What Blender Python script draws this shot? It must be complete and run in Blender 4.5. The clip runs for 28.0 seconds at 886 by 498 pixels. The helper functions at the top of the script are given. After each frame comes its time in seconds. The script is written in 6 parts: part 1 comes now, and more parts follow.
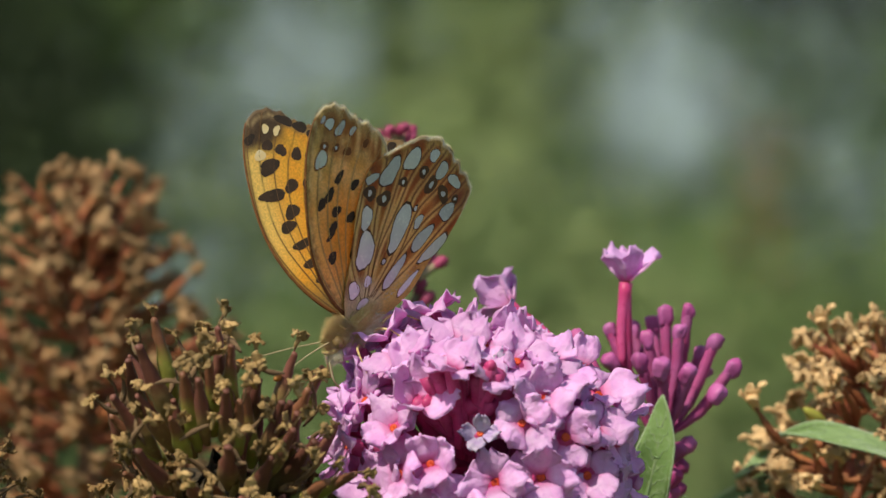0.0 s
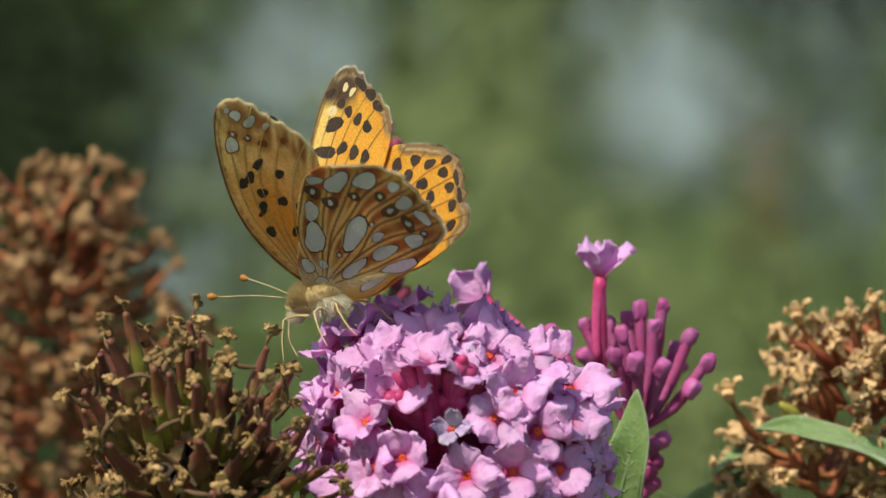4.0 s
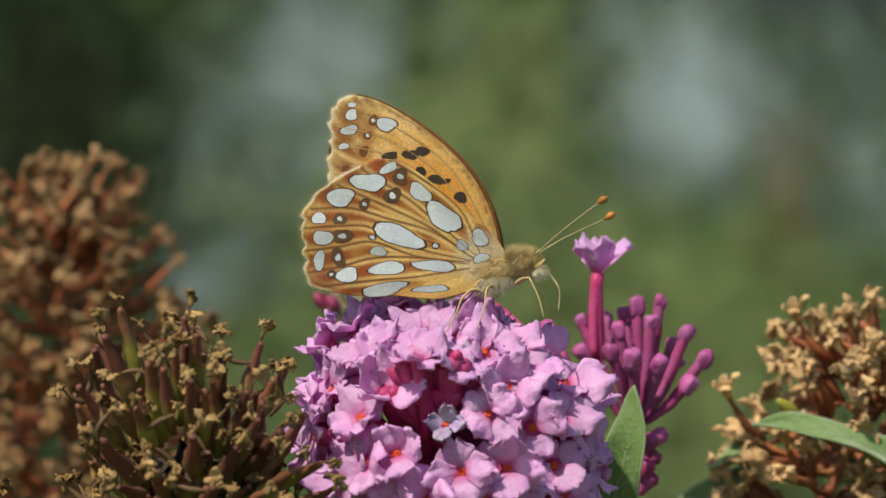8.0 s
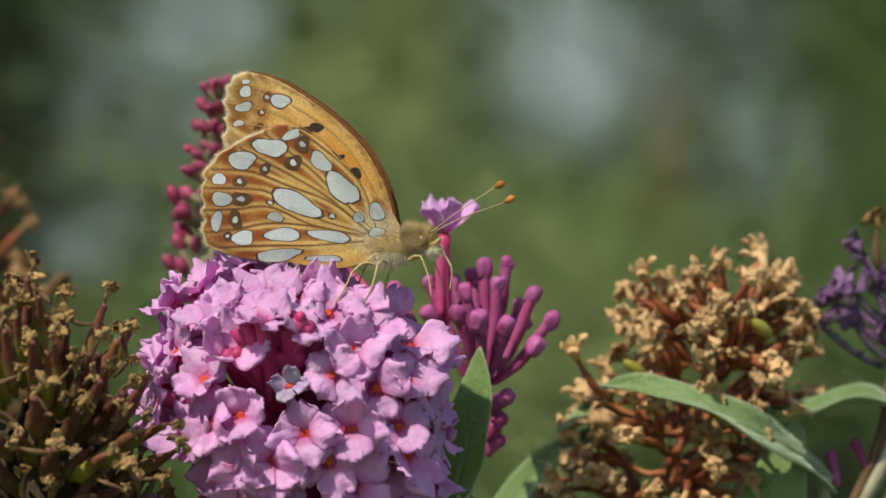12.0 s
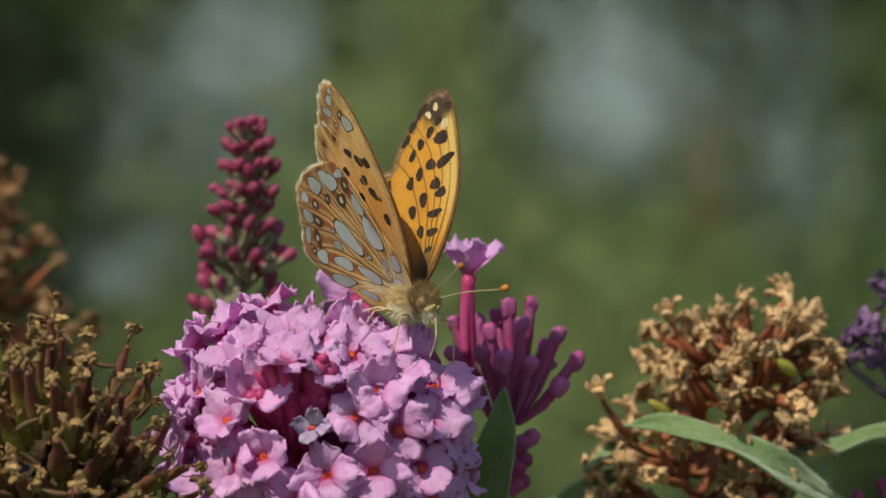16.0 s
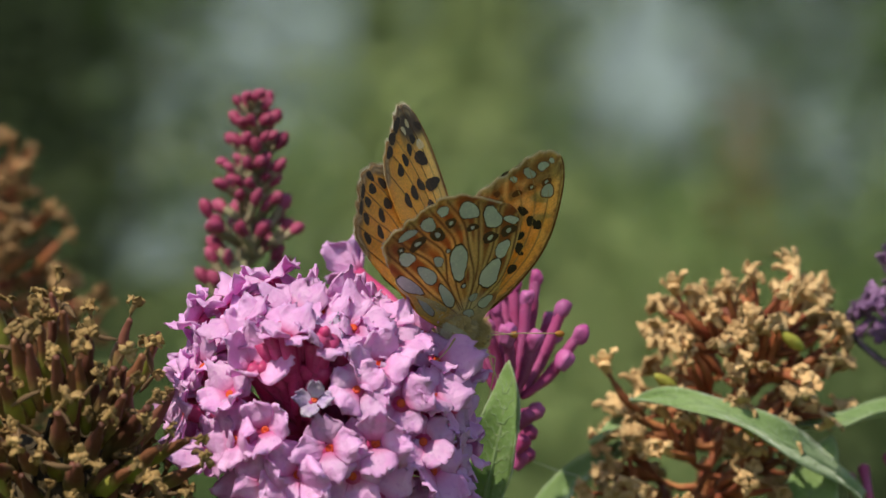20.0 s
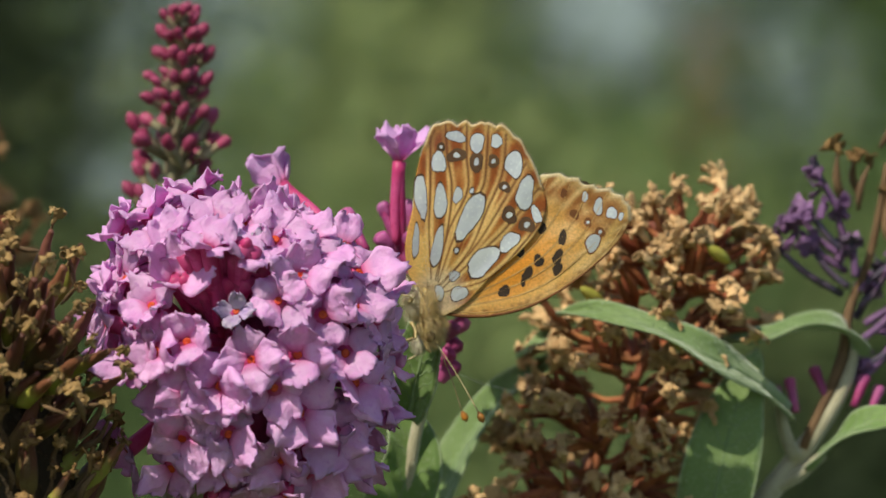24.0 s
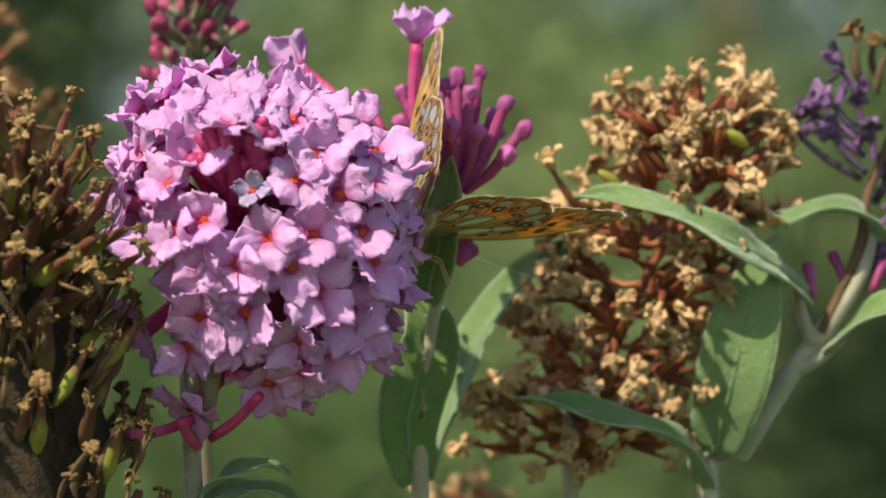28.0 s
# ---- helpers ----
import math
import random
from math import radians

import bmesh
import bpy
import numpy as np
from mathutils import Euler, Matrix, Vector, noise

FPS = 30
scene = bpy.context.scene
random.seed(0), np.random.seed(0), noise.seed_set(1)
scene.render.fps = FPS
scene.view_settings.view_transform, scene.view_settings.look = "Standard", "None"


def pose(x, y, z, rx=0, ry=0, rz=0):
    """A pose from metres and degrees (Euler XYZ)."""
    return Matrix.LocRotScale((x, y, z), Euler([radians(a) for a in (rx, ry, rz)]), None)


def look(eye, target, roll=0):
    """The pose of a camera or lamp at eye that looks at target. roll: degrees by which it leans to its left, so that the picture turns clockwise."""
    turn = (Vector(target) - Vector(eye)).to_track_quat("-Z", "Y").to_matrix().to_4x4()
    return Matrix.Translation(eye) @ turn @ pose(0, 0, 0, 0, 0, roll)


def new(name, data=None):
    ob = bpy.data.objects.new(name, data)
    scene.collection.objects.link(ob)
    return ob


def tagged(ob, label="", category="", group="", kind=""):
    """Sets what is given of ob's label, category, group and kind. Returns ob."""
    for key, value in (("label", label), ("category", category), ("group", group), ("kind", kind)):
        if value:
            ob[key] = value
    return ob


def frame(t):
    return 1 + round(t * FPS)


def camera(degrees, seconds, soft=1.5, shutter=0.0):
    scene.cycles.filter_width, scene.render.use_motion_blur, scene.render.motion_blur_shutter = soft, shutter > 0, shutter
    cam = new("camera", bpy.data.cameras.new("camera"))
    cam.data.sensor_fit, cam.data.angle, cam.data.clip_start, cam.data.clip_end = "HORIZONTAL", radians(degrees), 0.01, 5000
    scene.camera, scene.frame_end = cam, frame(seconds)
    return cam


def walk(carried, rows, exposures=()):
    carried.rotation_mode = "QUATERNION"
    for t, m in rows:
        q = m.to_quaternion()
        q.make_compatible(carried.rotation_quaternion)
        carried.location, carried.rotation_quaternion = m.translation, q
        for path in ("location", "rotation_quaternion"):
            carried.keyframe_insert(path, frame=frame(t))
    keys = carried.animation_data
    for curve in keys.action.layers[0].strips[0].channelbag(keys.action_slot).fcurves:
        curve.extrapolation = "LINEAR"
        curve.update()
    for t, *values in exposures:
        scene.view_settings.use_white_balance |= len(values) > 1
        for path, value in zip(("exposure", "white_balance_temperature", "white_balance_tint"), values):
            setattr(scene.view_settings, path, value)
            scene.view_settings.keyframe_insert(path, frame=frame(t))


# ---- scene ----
MM = 0.001
cam = camera(13.5, 28.0)
cam.data.dof.use_dof = True
cam.data.dof.focus_distance = 0.362
cam.data.dof.aperture_fstop = 31
PATH = [
    (0.0, pose(-0.00600, -0.35000, 1.00103, 89.9865, 0, -0.4629)),
    (0.5, pose(-0.00573, -0.35000, 1.00100, 89.9237, 0, -0.4191)),
    (1.0, pose(-0.00538, -0.35000, 1.00095, 89.7851, 0, -0.2932)),
    (1.5, pose(-0.00498, -0.35000, 1.00089, 89.6390, 0, -0.0546)),
    (2.0, pose(-0.00455, -0.35000, 1.00083, 89.6230, 0, 0.0851)),
    (2.5, pose(-0.00411, -0.35000, 1.00077, 89.7109, 0, 0.0710)),
    (4.5, pose(-0.00239, -0.35000, 1.00051, 89.9939, 0, -0.4428)),
    (5.0, pose(-0.00201, -0.35000, 1.00044, 89.8584, 0, 0.7431)),
    (5.5, pose(-0.00167, -0.35000, 1.00038, 89.5926, 0, 1.7677)),
    (6.0, pose(-0.00136, -0.35000, 1.00031, 89.5693, 0, 1.8878)),
    (6.5, pose(-0.00106, -0.35000, 1.00024, 89.6502, 0, 1.8155)),
    (7.0, pose(-0.00075, -0.35000, 1.00016, 89.7665, 0, 0.9493)),
    (7.5, pose(-0.00041, -0.35000, 1.00008, 89.9173, 0, 0.0805)),
    (8.0, pose(-0.00000, -0.35000, 1.00000, 90.0000, 0, 0.0000)),
    (8.5, pose(0.00047, -0.35000, 0.99991, 90.0145, 0, -0.3375)),
    (9.0, pose(0.00100, -0.35000, 0.99982, 89.9170, 0, -0.7953)),
    (9.5, pose(0.00157, -0.35000, 0.99973, 89.7849, 0, -0.7983)),
    (10.0, pose(0.00213, -0.35000, 0.99965, 89.6414, 0, -0.7150)),
    (10.5, pose(0.00266, -0.35000, 0.99962, 89.5525, 0, -0.6454)),
    (11.0, pose(0.00314, -0.35000, 0.99963, 89.4806, 0, -0.8360)),
    (11.5, pose(0.00354, -0.35000, 0.99971, 89.4746, 0, -1.8492)),
    (12.0, pose(0.00389, -0.35000, 0.99983, 89.4369, 0, -1.7585)),
    (12.5, pose(0.00418, -0.35000, 1.00000, 89.2135, 0, -0.9589)),
    (14.5, pose(0.00515, -0.35000, 1.00085, 89.0409, 0, -0.6119)),
    (15.0, pose(0.00535, -0.35000, 1.00109, 89.2168, 0, -0.7774)),
    (15.5, pose(0.00555, -0.35000, 1.00133, 89.4883, 0, -0.8734)),
    (16.0, pose(0.00577, -0.35000, 1.00154, 89.7978, 0, -1.1040)),
    (16.5, pose(0.00604, -0.35000, 1.00170, 90.1241, 0, -1.2835)),
    (17.0, pose(0.00638, -0.35000, 1.00179, 90.2649, 0, -1.2971)),
    (17.5, pose(0.00679, -0.35000, 1.00179, 90.3511, 0, -1.1948)),
    (18.0, pose(0.00727, -0.35000, 1.00172, 90.2609, 0, -0.8835)),
    (18.5, pose(0.00780, -0.35000, 1.00159, 90.1791, 0, -0.6422)),
    (19.0, pose(0.00835, -0.35000, 1.00143, 90.0501, 0, -0.5006)),
    (19.5, pose(0.00891, -0.35000, 1.00126, 89.7763, 0, -0.4102)),
    (20.0, pose(0.00946, -0.35000, 1.00108, 89.4596, 0, -0.4760)),
    (20.5, pose(0.01001, -0.35000, 1.00091, 89.2115, 0, -0.6550)),
    (21.0, pose(0.01054, -0.35000, 1.00073, 89.0932, 0, -0.8004)),
    (21.5, pose(0.01107, -0.35000, 1.00055, 88.9321, 0, -0.9211)),
    (23.5, pose(0.01307, -0.35000, 0.99970, 88.5439, 0, -0.9834)),
    (24.0, pose(0.01349, -0.35000, 0.99940, 88.3768, 0, -1.0180)),
    (24.5, pose(0.01385, -0.35000, 0.99902, 88.1869, 0, -1.1501)),
    (25.0, pose(0.01411, -0.35000, 0.99855, 88.0734, 0, -1.2796)),
    (25.5, pose(0.01427, -0.35000, 0.99797, 88.0290, 0, -1.3565)),
    (26.0, pose(0.01434, -0.35000, 0.99731, 87.9901, 0, -1.3530)),
    (26.5, pose(0.01435, -0.35000, 0.99661, 87.9060, 0, -1.3679)),
    (27.0, pose(0.01434, -0.35000, 0.99592, 87.6806, 0, -1.4223)),
    (27.5, pose(0.01431, -0.35000, 0.99532, 87.4340, 0, -1.2543)),
    (28.0, pose(0.01428, -0.35000, 0.99485, 87.2621, 0, -0.6291)),
]
LEVELS = ((0.0, 0.05), (1.0, 0.01), (2.0, 0.08), (5.0, 0.06), (6.0, 0.43), (7.0, 0.15), (8.0, -0.12), (10.0, -0.08), (12.0, -0.16), (15.0, -0.38),
          (16.0, -0.40), (17.0, -0.30), (19.0, -0.14), (20.0, -0.01), (21.0, 0.11), (24.0, -0.11), (26.0, 0.01), (27.0, 0.18), (28.0, 0.24))
walk(cam, PATH, exposures=[(t, e, 7000, 1) for t, e in LEVELS])

# ---- light ----
SUN_FROM = Vector((-0.40, -0.46, 0.79)).normalized()
world = bpy.data.worlds.new("sky")
scene.world = world
world.use_nodes = True
wn = world.node_tree.nodes
sky = wn.new("ShaderNodeTexSky")
sky.sky_type = "NISHITA"
sky.sun_disc = False
sky.sun_elevation = math.asin(SUN_FROM.z)
sky.sun_rotation = math.atan2(SUN_FROM.x, SUN_FROM.y)
world.node_tree.links.new(sky.outputs[0], wn["Background"].inputs[0])
wn["Background"].inputs[1].default_value = 0.14
sun = new("sun", bpy.data.lights.new("sun", "SUN"))
sun.data.energy, sun.data.angle, sun.data.color = 5.0, radians(0.6), (1.0, 0.94, 0.84)
sun.matrix_world = look(SUN_FROM * 5, (0, 0, 0))


# ---- materials ----
def mat(name, c1, c2, c3=None, big=0.25, fine=3.0, rough=0.6, bump=0.0, through_light=0.0, through_col=None,
        vary=0.0, spec=0.3, stretch=(1, 1, 1), metal=0.0, sheen=0.0, inner=None, outer=None, axis='X', reach=(0.6, 1.6, 2.3, 3.2)):
    """Procedural surface: c1-c2 over blotches of 1/big mm, c3 flecks of 1/fine mm."""
    m = bpy.data.materials.new(name)
    m.use_nodes = True
    n, l = m.node_tree.nodes, m.node_tree.links
    p = n["Principled BSDF"]
    tc, mp = n.new("ShaderNodeTexCoord"), n.new("ShaderNodeMapping")
    mp.inputs["Scale"].default_value = stretch
    l.new(tc.outputs["Object"], mp.inputs[0])
    oi = n.new("ShaderNodeObjectInfo")

    def tex(scale, detail):
        t = n.new("ShaderNodeTexNoise")
        t.noise_dimensions = "4D"
        t.inputs["Scale"].default_value, t.inputs["Detail"].default_value = scale * 1000, detail
        l.new(mp.outputs[0], t.inputs["Vector"])
        w = n.new("ShaderNodeMath")
        w.operation, w.inputs[1].default_value = "MULTIPLY", 37.0
        l.new(oi.outputs["Random"], w.inputs[0])
        l.new(w.outputs[0], t.inputs["W"])
        return t

    def ramp(src, lo, hi):
        r = n.new("ShaderNodeMapRange")
        r.inputs["From Min"].default_value, r.inputs["From Max"].default_value = lo, hi
        l.new(src, r.inputs[0])
        return r.outputs[0]

    def mix(f, a, b):
        x = n.new("ShaderNodeMix")
        x.data_type = "RGBA"
        for sock, v in ((x.inputs[0], f), (x.inputs[6], a), (x.inputs[7], b)):
            if isinstance(v, (tuple, float)):
                sock.default_value = (*v, 1) if isinstance(v, tuple) else v
            else:
                l.new(v, sock)
        return x.outputs[2]

    a, b = tex(big, 2), tex(fine, 4)
    col = mix(ramp(a.outputs[0], 0.35, 0.65), tuple(c1), tuple(c2))
    if c3:
        col = mix(ramp(b.outputs[0], 0.55, 0.75), col, tuple(c3))
    if inner or outer:
        sp = n.new("ShaderNodeSeparateXYZ")
        l.new(tc.outputs["Object"], sp.inputs[0])
        if inner:
            col = mix(ramp(sp.outputs[axis], reach[0] * MM, reach[1] * MM), tuple(inner), col)
        if outer:
            col = mix(ramp(sp.outputs[axis], reach[2] * MM, reach[3] * MM), col, tuple(outer))
    if vary:
        hs = n.new("ShaderNodeHueSaturation")
        l.new(col, hs.inputs["Color"])
        l.new(ramp(oi.outputs["Random"], 0, 1), hs.inputs["Value"])
        hs.inputs["Value"].default_value = 1
        v = n.new("ShaderNodeMapRange")
        v.inputs["To Min"].default_value, v.inputs["To Max"].default_value = 1 - vary, 1 + vary
        l.new(oi.outputs["Random"], v.inputs[0])
        l.new(v.outputs[0], hs.inputs["Value"])
        col = hs.outputs[0]
    l.new(col, p.inputs["Base Color"])
    p.inputs["Roughness"].default_value = rough
    p.inputs["Specular IOR Level"].default_value = spec
    p.inputs["Metallic"].default_value = metal
    if sheen:
        p.inputs["Sheen Weight"].default_value = sheen
    if bump:
        bp = n.new("ShaderNodeBump")
        bp.inputs["Strength"].default_value, bp.inputs["Distance"].default_value = 1.0, bump * MM
        l.new(b.outputs[0], bp.inputs["Height"])
        l.new(bp.outputs[0], p.inputs["Normal"])
    if through_light:
        t, x = n.new("ShaderNodeBsdfTranslucent"), n.new("ShaderNodeMixShader")
        if through_col:
            l.new(mix(0.5, col, tuple(through_col)), t.inputs[0])
        else:
            l.new(col, t.inputs[0])
        x.inputs[0].default_value = through_light
        l.new(p.outputs[0], x.inputs[1])
        l.new(t.outputs[0], x.inputs[2])
        l.new(x.outputs[0], n["Material Output"].inputs[0])
    return m


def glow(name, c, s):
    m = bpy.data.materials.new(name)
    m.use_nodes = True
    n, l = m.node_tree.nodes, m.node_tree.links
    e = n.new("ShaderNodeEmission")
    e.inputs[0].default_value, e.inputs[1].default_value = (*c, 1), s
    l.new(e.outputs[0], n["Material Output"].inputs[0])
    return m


PETAL = mat("petal_pink", (0.76, 0.40, 0.75), (0.84, 0.54, 0.84), (0.67, 0.32, 0.70), 0.6, 2.6, 0.5, 0.2, 0.42, (0.86, 0.20, 0.60), 0.15, inner=(0.70, 0.17, 0.42), outer=(0.74, 0.46, 0.80), reach=(0.35, 1.2, 2.3, 3.2))
PETAL_OLD = mat("petal_withered", (0.45, 0.3, 0.55), (0.6, 0.5, 0.62), (0.14, 0.13, 0.3), 0.5, 1.6, 0.6, 0.1, 0.2, None, 0.2)
TUBE = mat("flower_tube", (0.54, 0.045, 0.18), (0.64, 0.10, 0.29), (0.45, 0.03, 0.15), 0.3, 3, 0.42, 0.03, 0.3, None, 0.12)
BUD = mat("bud_magenta", (0.31, 0.03, 0.13), (0.42, 0.10, 0.27), (0.22, 0.04, 0.16), 0.25, 2, 0.5, 0.05, 0.1, None, 0.2)
BUD_TIP = mat("bud_tip", (0.33, 0.05, 0.19), (0.44, 0.12, 0.33), (0.28, 0.06, 0.2), 0.4, 2, 0.5, 0.08, 0.1, None, 0.2)
BUD_SPIKE = mat("bud_crimson", (0.24, 0.026, 0.075), (0.36, 0.06, 0.14), (0.10, 0.025, 0.04), 0.4, 3, 0.5, 0.05, 0.1, None, 0.2)
THROAT = mat("throat_orange", (0.52, 0.035, 0.02), (0.64, 0.09, 0.02), None, 1, 3, 0.5, 0, 0.2)
CALYX = mat("calyx_green_grey", (0.18, 0.17, 0.1), (0.25, 0.2, 0.13), (0.3, 0.12, 0.12), 0.5, 3, 0.8, 0.08, 0, None, 0.2)
STEM = mat("stem_felted", (0.31, 0.28, 0.19), (0.41, 0.37, 0.26), (0.52, 0.48, 0.37), 0.3, 4, 0.9, 0.12, 0, None, 0.1, 0.1, sheen=0.4)
STEM_BROWN = mat("stem_brown", (0.11, 0.062, 0.034), (0.17, 0.10, 0.052), (0.26, 0.17, 0.1), 0.3, 4, 0.9, 0.12, 0, None, 0.2)
TAN = mat("dried_tan", (0.54, 0.33, 0.16), (0.66, 0.45, 0.24), (0.30, 0.14, 0.06), 0.6, 2.2, 0.75, 0.2, 0.15, None, 0.25)
RUST = mat("dried_stalk_rust", (0.23, 0.055, 0.03), (0.34, 0.13, 0.05), (0.08, 0.02, 0.016), 0.3, 2, 0.6, 0.1, 0, None, 0.35)
BROWN = mat("dried_brown", (0.15, 0.08, 0.03), (0.28, 0.165, 0.065), (0.05, 0.027, 0.014), 0.5, 2.2, 0.8, 0.2, 0.1, None, 0.3)
OCHRE = mat("dried_ochre", (0.27, 0.16, 0.06), (0.42, 0.27, 0.12), (0.09, 0.045, 0.02), 0.6, 2.2, 0.8, 0.2, 0.12, None, 0.3)
BROWN_RED = mat("dried_russet", (0.28, 0.15, 0.07), (0.38, 0.23, 0.115), (0.14, 0.068, 0.03), 0.5, 2, 0.8, 0.2, 0.1, None, 0.25)
POD = mat("seed_pod", (0.20, 0.15, 0.05), (0.15, 0.085, 0.04), (0.27, 0.20, 0.08), 0.3, 1.5, 0.55, 0.1, 0, None, 0.3, outer=(0.13, 0.045, 0.032), axis="Z", reach=(0, 1, -1.2, 1.0))
POD_GREEN = mat("seed_pod_green", (0.36, 0.37, 0.07), (0.24, 0.22, 0.05), (0.34, 0.19, 0.07), 0.3, 1.5, 0.45, 0.08, 0.1, None, 0.2, outer=(0.19, 0.075, 0.04), axis="Z", reach=(0, 1, 0.2, 1.9))
POD_YELLOW = mat("seed_pod_yellow", (0.42, 0.40, 0.07), (0.34, 0.30, 0.06), (0.3, 0.16, 0.05), 0.3, 1.5, 0.45, 0.06, 0.2)
PURPLE = mat("wilted_purple", (0.16, 0.075, 0.19), (0.27, 0.14, 0.29), (0.04, 0.03, 0.065), 0.4, 2, 0.6, 0.12, 0.15, None, 0.25)
INK = mat("wilted_dark", (0.045, 0.04, 0.07), (0.09, 0.055, 0.09), (0.16, 0.12, 0.16), 0.4, 2, 0.6, 0.12, 0, None, 0.3)
LEAF = mat("leaf_upper", (0.135, 0.225, 0.062), (0.185, 0.285, 0.085), (0.27, 0.34, 0.17), 0.12, 2.0, 0.6, 0.12, 0.3, (0.25, 0.4, 0.05), 0.08, 0.3, sheen=0.3)
LEAF_PALE = mat("leaf_felted", (0.15, 0.235, 0.075), (0.215, 0.30, 0.115), (0.34, 0.41, 0.26), 0.16, 3.4, 0.8, 0.22, 0.2, (0.3, 0.42, 0.1), 0.08, 0.15, sheen=0.6)
RIB = mat("leaf_rib", (0.15, 0.22, 0.095), (0.2, 0.26, 0.13), None, 0.3, 3, 0.8, 0.05)
# near-black brown: the shade inside the left seed head, put into colour
CORE_SHADE = mat("core_shade", (0.035, 0.024, 0.014), (0.06, 0.04, 0.022), (0.1, 0.06, 0.03), 0.3, 1.5, 0.9, 0.4)
RIM = mat("leaf_rim_felt", (0.20, 0.27, 0.12), (0.27, 0.34, 0.18), (0.4, 0.45, 0.3), 0.3, 4, 0.9, 0.12, 0.1, sheen=0.6)
# wings and body


def wing_scales():
    """Wing skin: the pigment of each scale, dusted by fine grain; sunlight glows through it."""
    m = bpy.data.materials.new("wing_scales")
    m.use_nodes = True
    n, l = m.node_tree.nodes, m.node_tree.links
    p = n["Principled BSDF"]
    at_, tc, tx, mr, mx = (n.new("ShaderNode" + k) for k in ("Attribute", "TexCoord", "TexNoise", "MapRange", "VectorMath"))
    at_.attribute_name = "pigment"
    tx.inputs["Scale"].default_value, tx.inputs["Detail"].default_value = 5200, 4
    l.new(tc.outputs["Object"], tx.inputs["Vector"])
    mr.inputs["From Min"].default_value, mr.inputs["From Max"].default_value = 0.3, 0.7
    mr.inputs["To Min"].default_value, mr.inputs["To Max"].default_value = 0.76, 1.14
    l.new(tx.outputs[0], mr.inputs[0])
    mx.operation = "SCALE"
    l.new(at_.outputs["Color"], mx.inputs[0])
    l.new(mr.outputs[0], mx.inputs["Scale"])
    hs = n.new("ShaderNodeHueSaturation")
    hs.inputs["Saturation"].default_value, hs.inputs["Value"].default_value = 1.35, 1.15
    l.new(mx.outputs[0], hs.inputs["Color"])
    l.new(mx.outputs[0], p.inputs["Base Color"])
    p.inputs["Roughness"].default_value, p.inputs["Specular IOR Level"].default_value = 0.55, 0.35
    p.inputs["Sheen Weight"].default_value = 0.15
    bp = n.new("ShaderNodeBump")
    bp.inputs["Strength"].default_value, bp.inputs["Distance"].default_value = 1.0, 0.04 * MM
    l.new(tx.outputs[0], bp.inputs["Height"])
    l.new(bp.outputs[0], p.inputs["Normal"])
    t, x = n.new("ShaderNodeBsdfTranslucent"), n.new("ShaderNodeMixShader")
    x.inputs[0].default_value = 0.38
    l.new(hs.outputs[0], t.inputs[0])
    l.new(p.outputs[0], x.inputs[1])
    l.new(t.outputs[0], x.inputs[2])
    l.new(x.outputs[0], n["Material Output"].inputs[0])
    return m


WING = wing_scales()
SILVER = mat("wing_silver", (0.63, 0.65, 0.66), (0.52, 0.53, 0.58), (0.76, 0.78, 0.76), 0.45, 3, 0.4, 0.05, 0.1, (0.8, 0.75, 0.6), 0.16, 0.6, metal=0.5)
SPOT = mat("wing_black_spot", (0.022, 0.014, 0.009), (0.04, 0.022, 0.012), (0.07, 0.04, 0.02), 0.6, 4, 0.7, 0.03)
RING = mat("spot_rim", (0.06, 0.028, 0.012), (0.10, 0.05, 0.02), None, 0.6, 4, 0.7, 0.02)
BARK_BROWN = mat("wing_dark_brown", (0.14, 0.05, 0.016), (0.21, 0.08, 0.022), (0.34, 0.16, 0.05), 0.5, 1.8, 0.65, 0.03, 0.25, (0.4, 0.12, 0.02))
CREAM = mat("wing_cream", (0.75, 0.62, 0.38), (0.7, 0.52, 0.25), None, 0.6, 4, 0.7, 0.02, 0.2)
VEIN = mat("wing_vein", (0.60, 0.38, 0.13), (0.42, 0.23, 0.07), None, 0.5, 3, 0.6, 0.02)
VEIN_DARK = mat("wing_vein_dark", (0.10, 0.045, 0.015), (0.16, 0.08, 0.03), None, 0.5, 3, 0.6, 0.02)
FRINGE = mat("wing_fringe", (0.82, 0.76, 0.62), (0.32, 0.22, 0.11), None, 0.7, 4, 0.9, 0.05, 0.3)
FUR = mat("body_fur", (0.62, 0.45, 0.19), (0.42, 0.29, 0.11), (0.74, 0.62, 0.38), 0.4, 5, 0.9, 0.15, 0.1, None, 0, 0.1, sheen=0.5)
FUR_PALE = mat("belly_fur", (0.74, 0.68, 0.52), (0.62, 0.53, 0.34), (0.75, 0.7, 0.58), 0.4, 5, 0.9, 0.15, 0.1, None, 0, 0.1, sheen=0.5)
EYE = mat("eye_brown", (0.16, 0.09, 0.04), (0.24, 0.16, 0.07), None, 0.8, 6, 0.25, 0.02)
LEG = mat("leg_yellow", (0.46, 0.32, 0.14), (0.54, 0.42, 0.22), (0.22, 0.13, 0.06), 0.4, 4, 0.5, 0.03)
CLUB = mat("antenna_club", (0.55, 0.2, 0.03), (0.2, 0.09, 0.02), None, 0.6, 4, 0.5, 0.02)
ANTENNA = mat("antenna_shaft", (0.33, 0.25, 0.12), (0.5, 0.42, 0.25), (0.1, 0.07, 0.03), 1.2, 4, 0.6, 0.02)
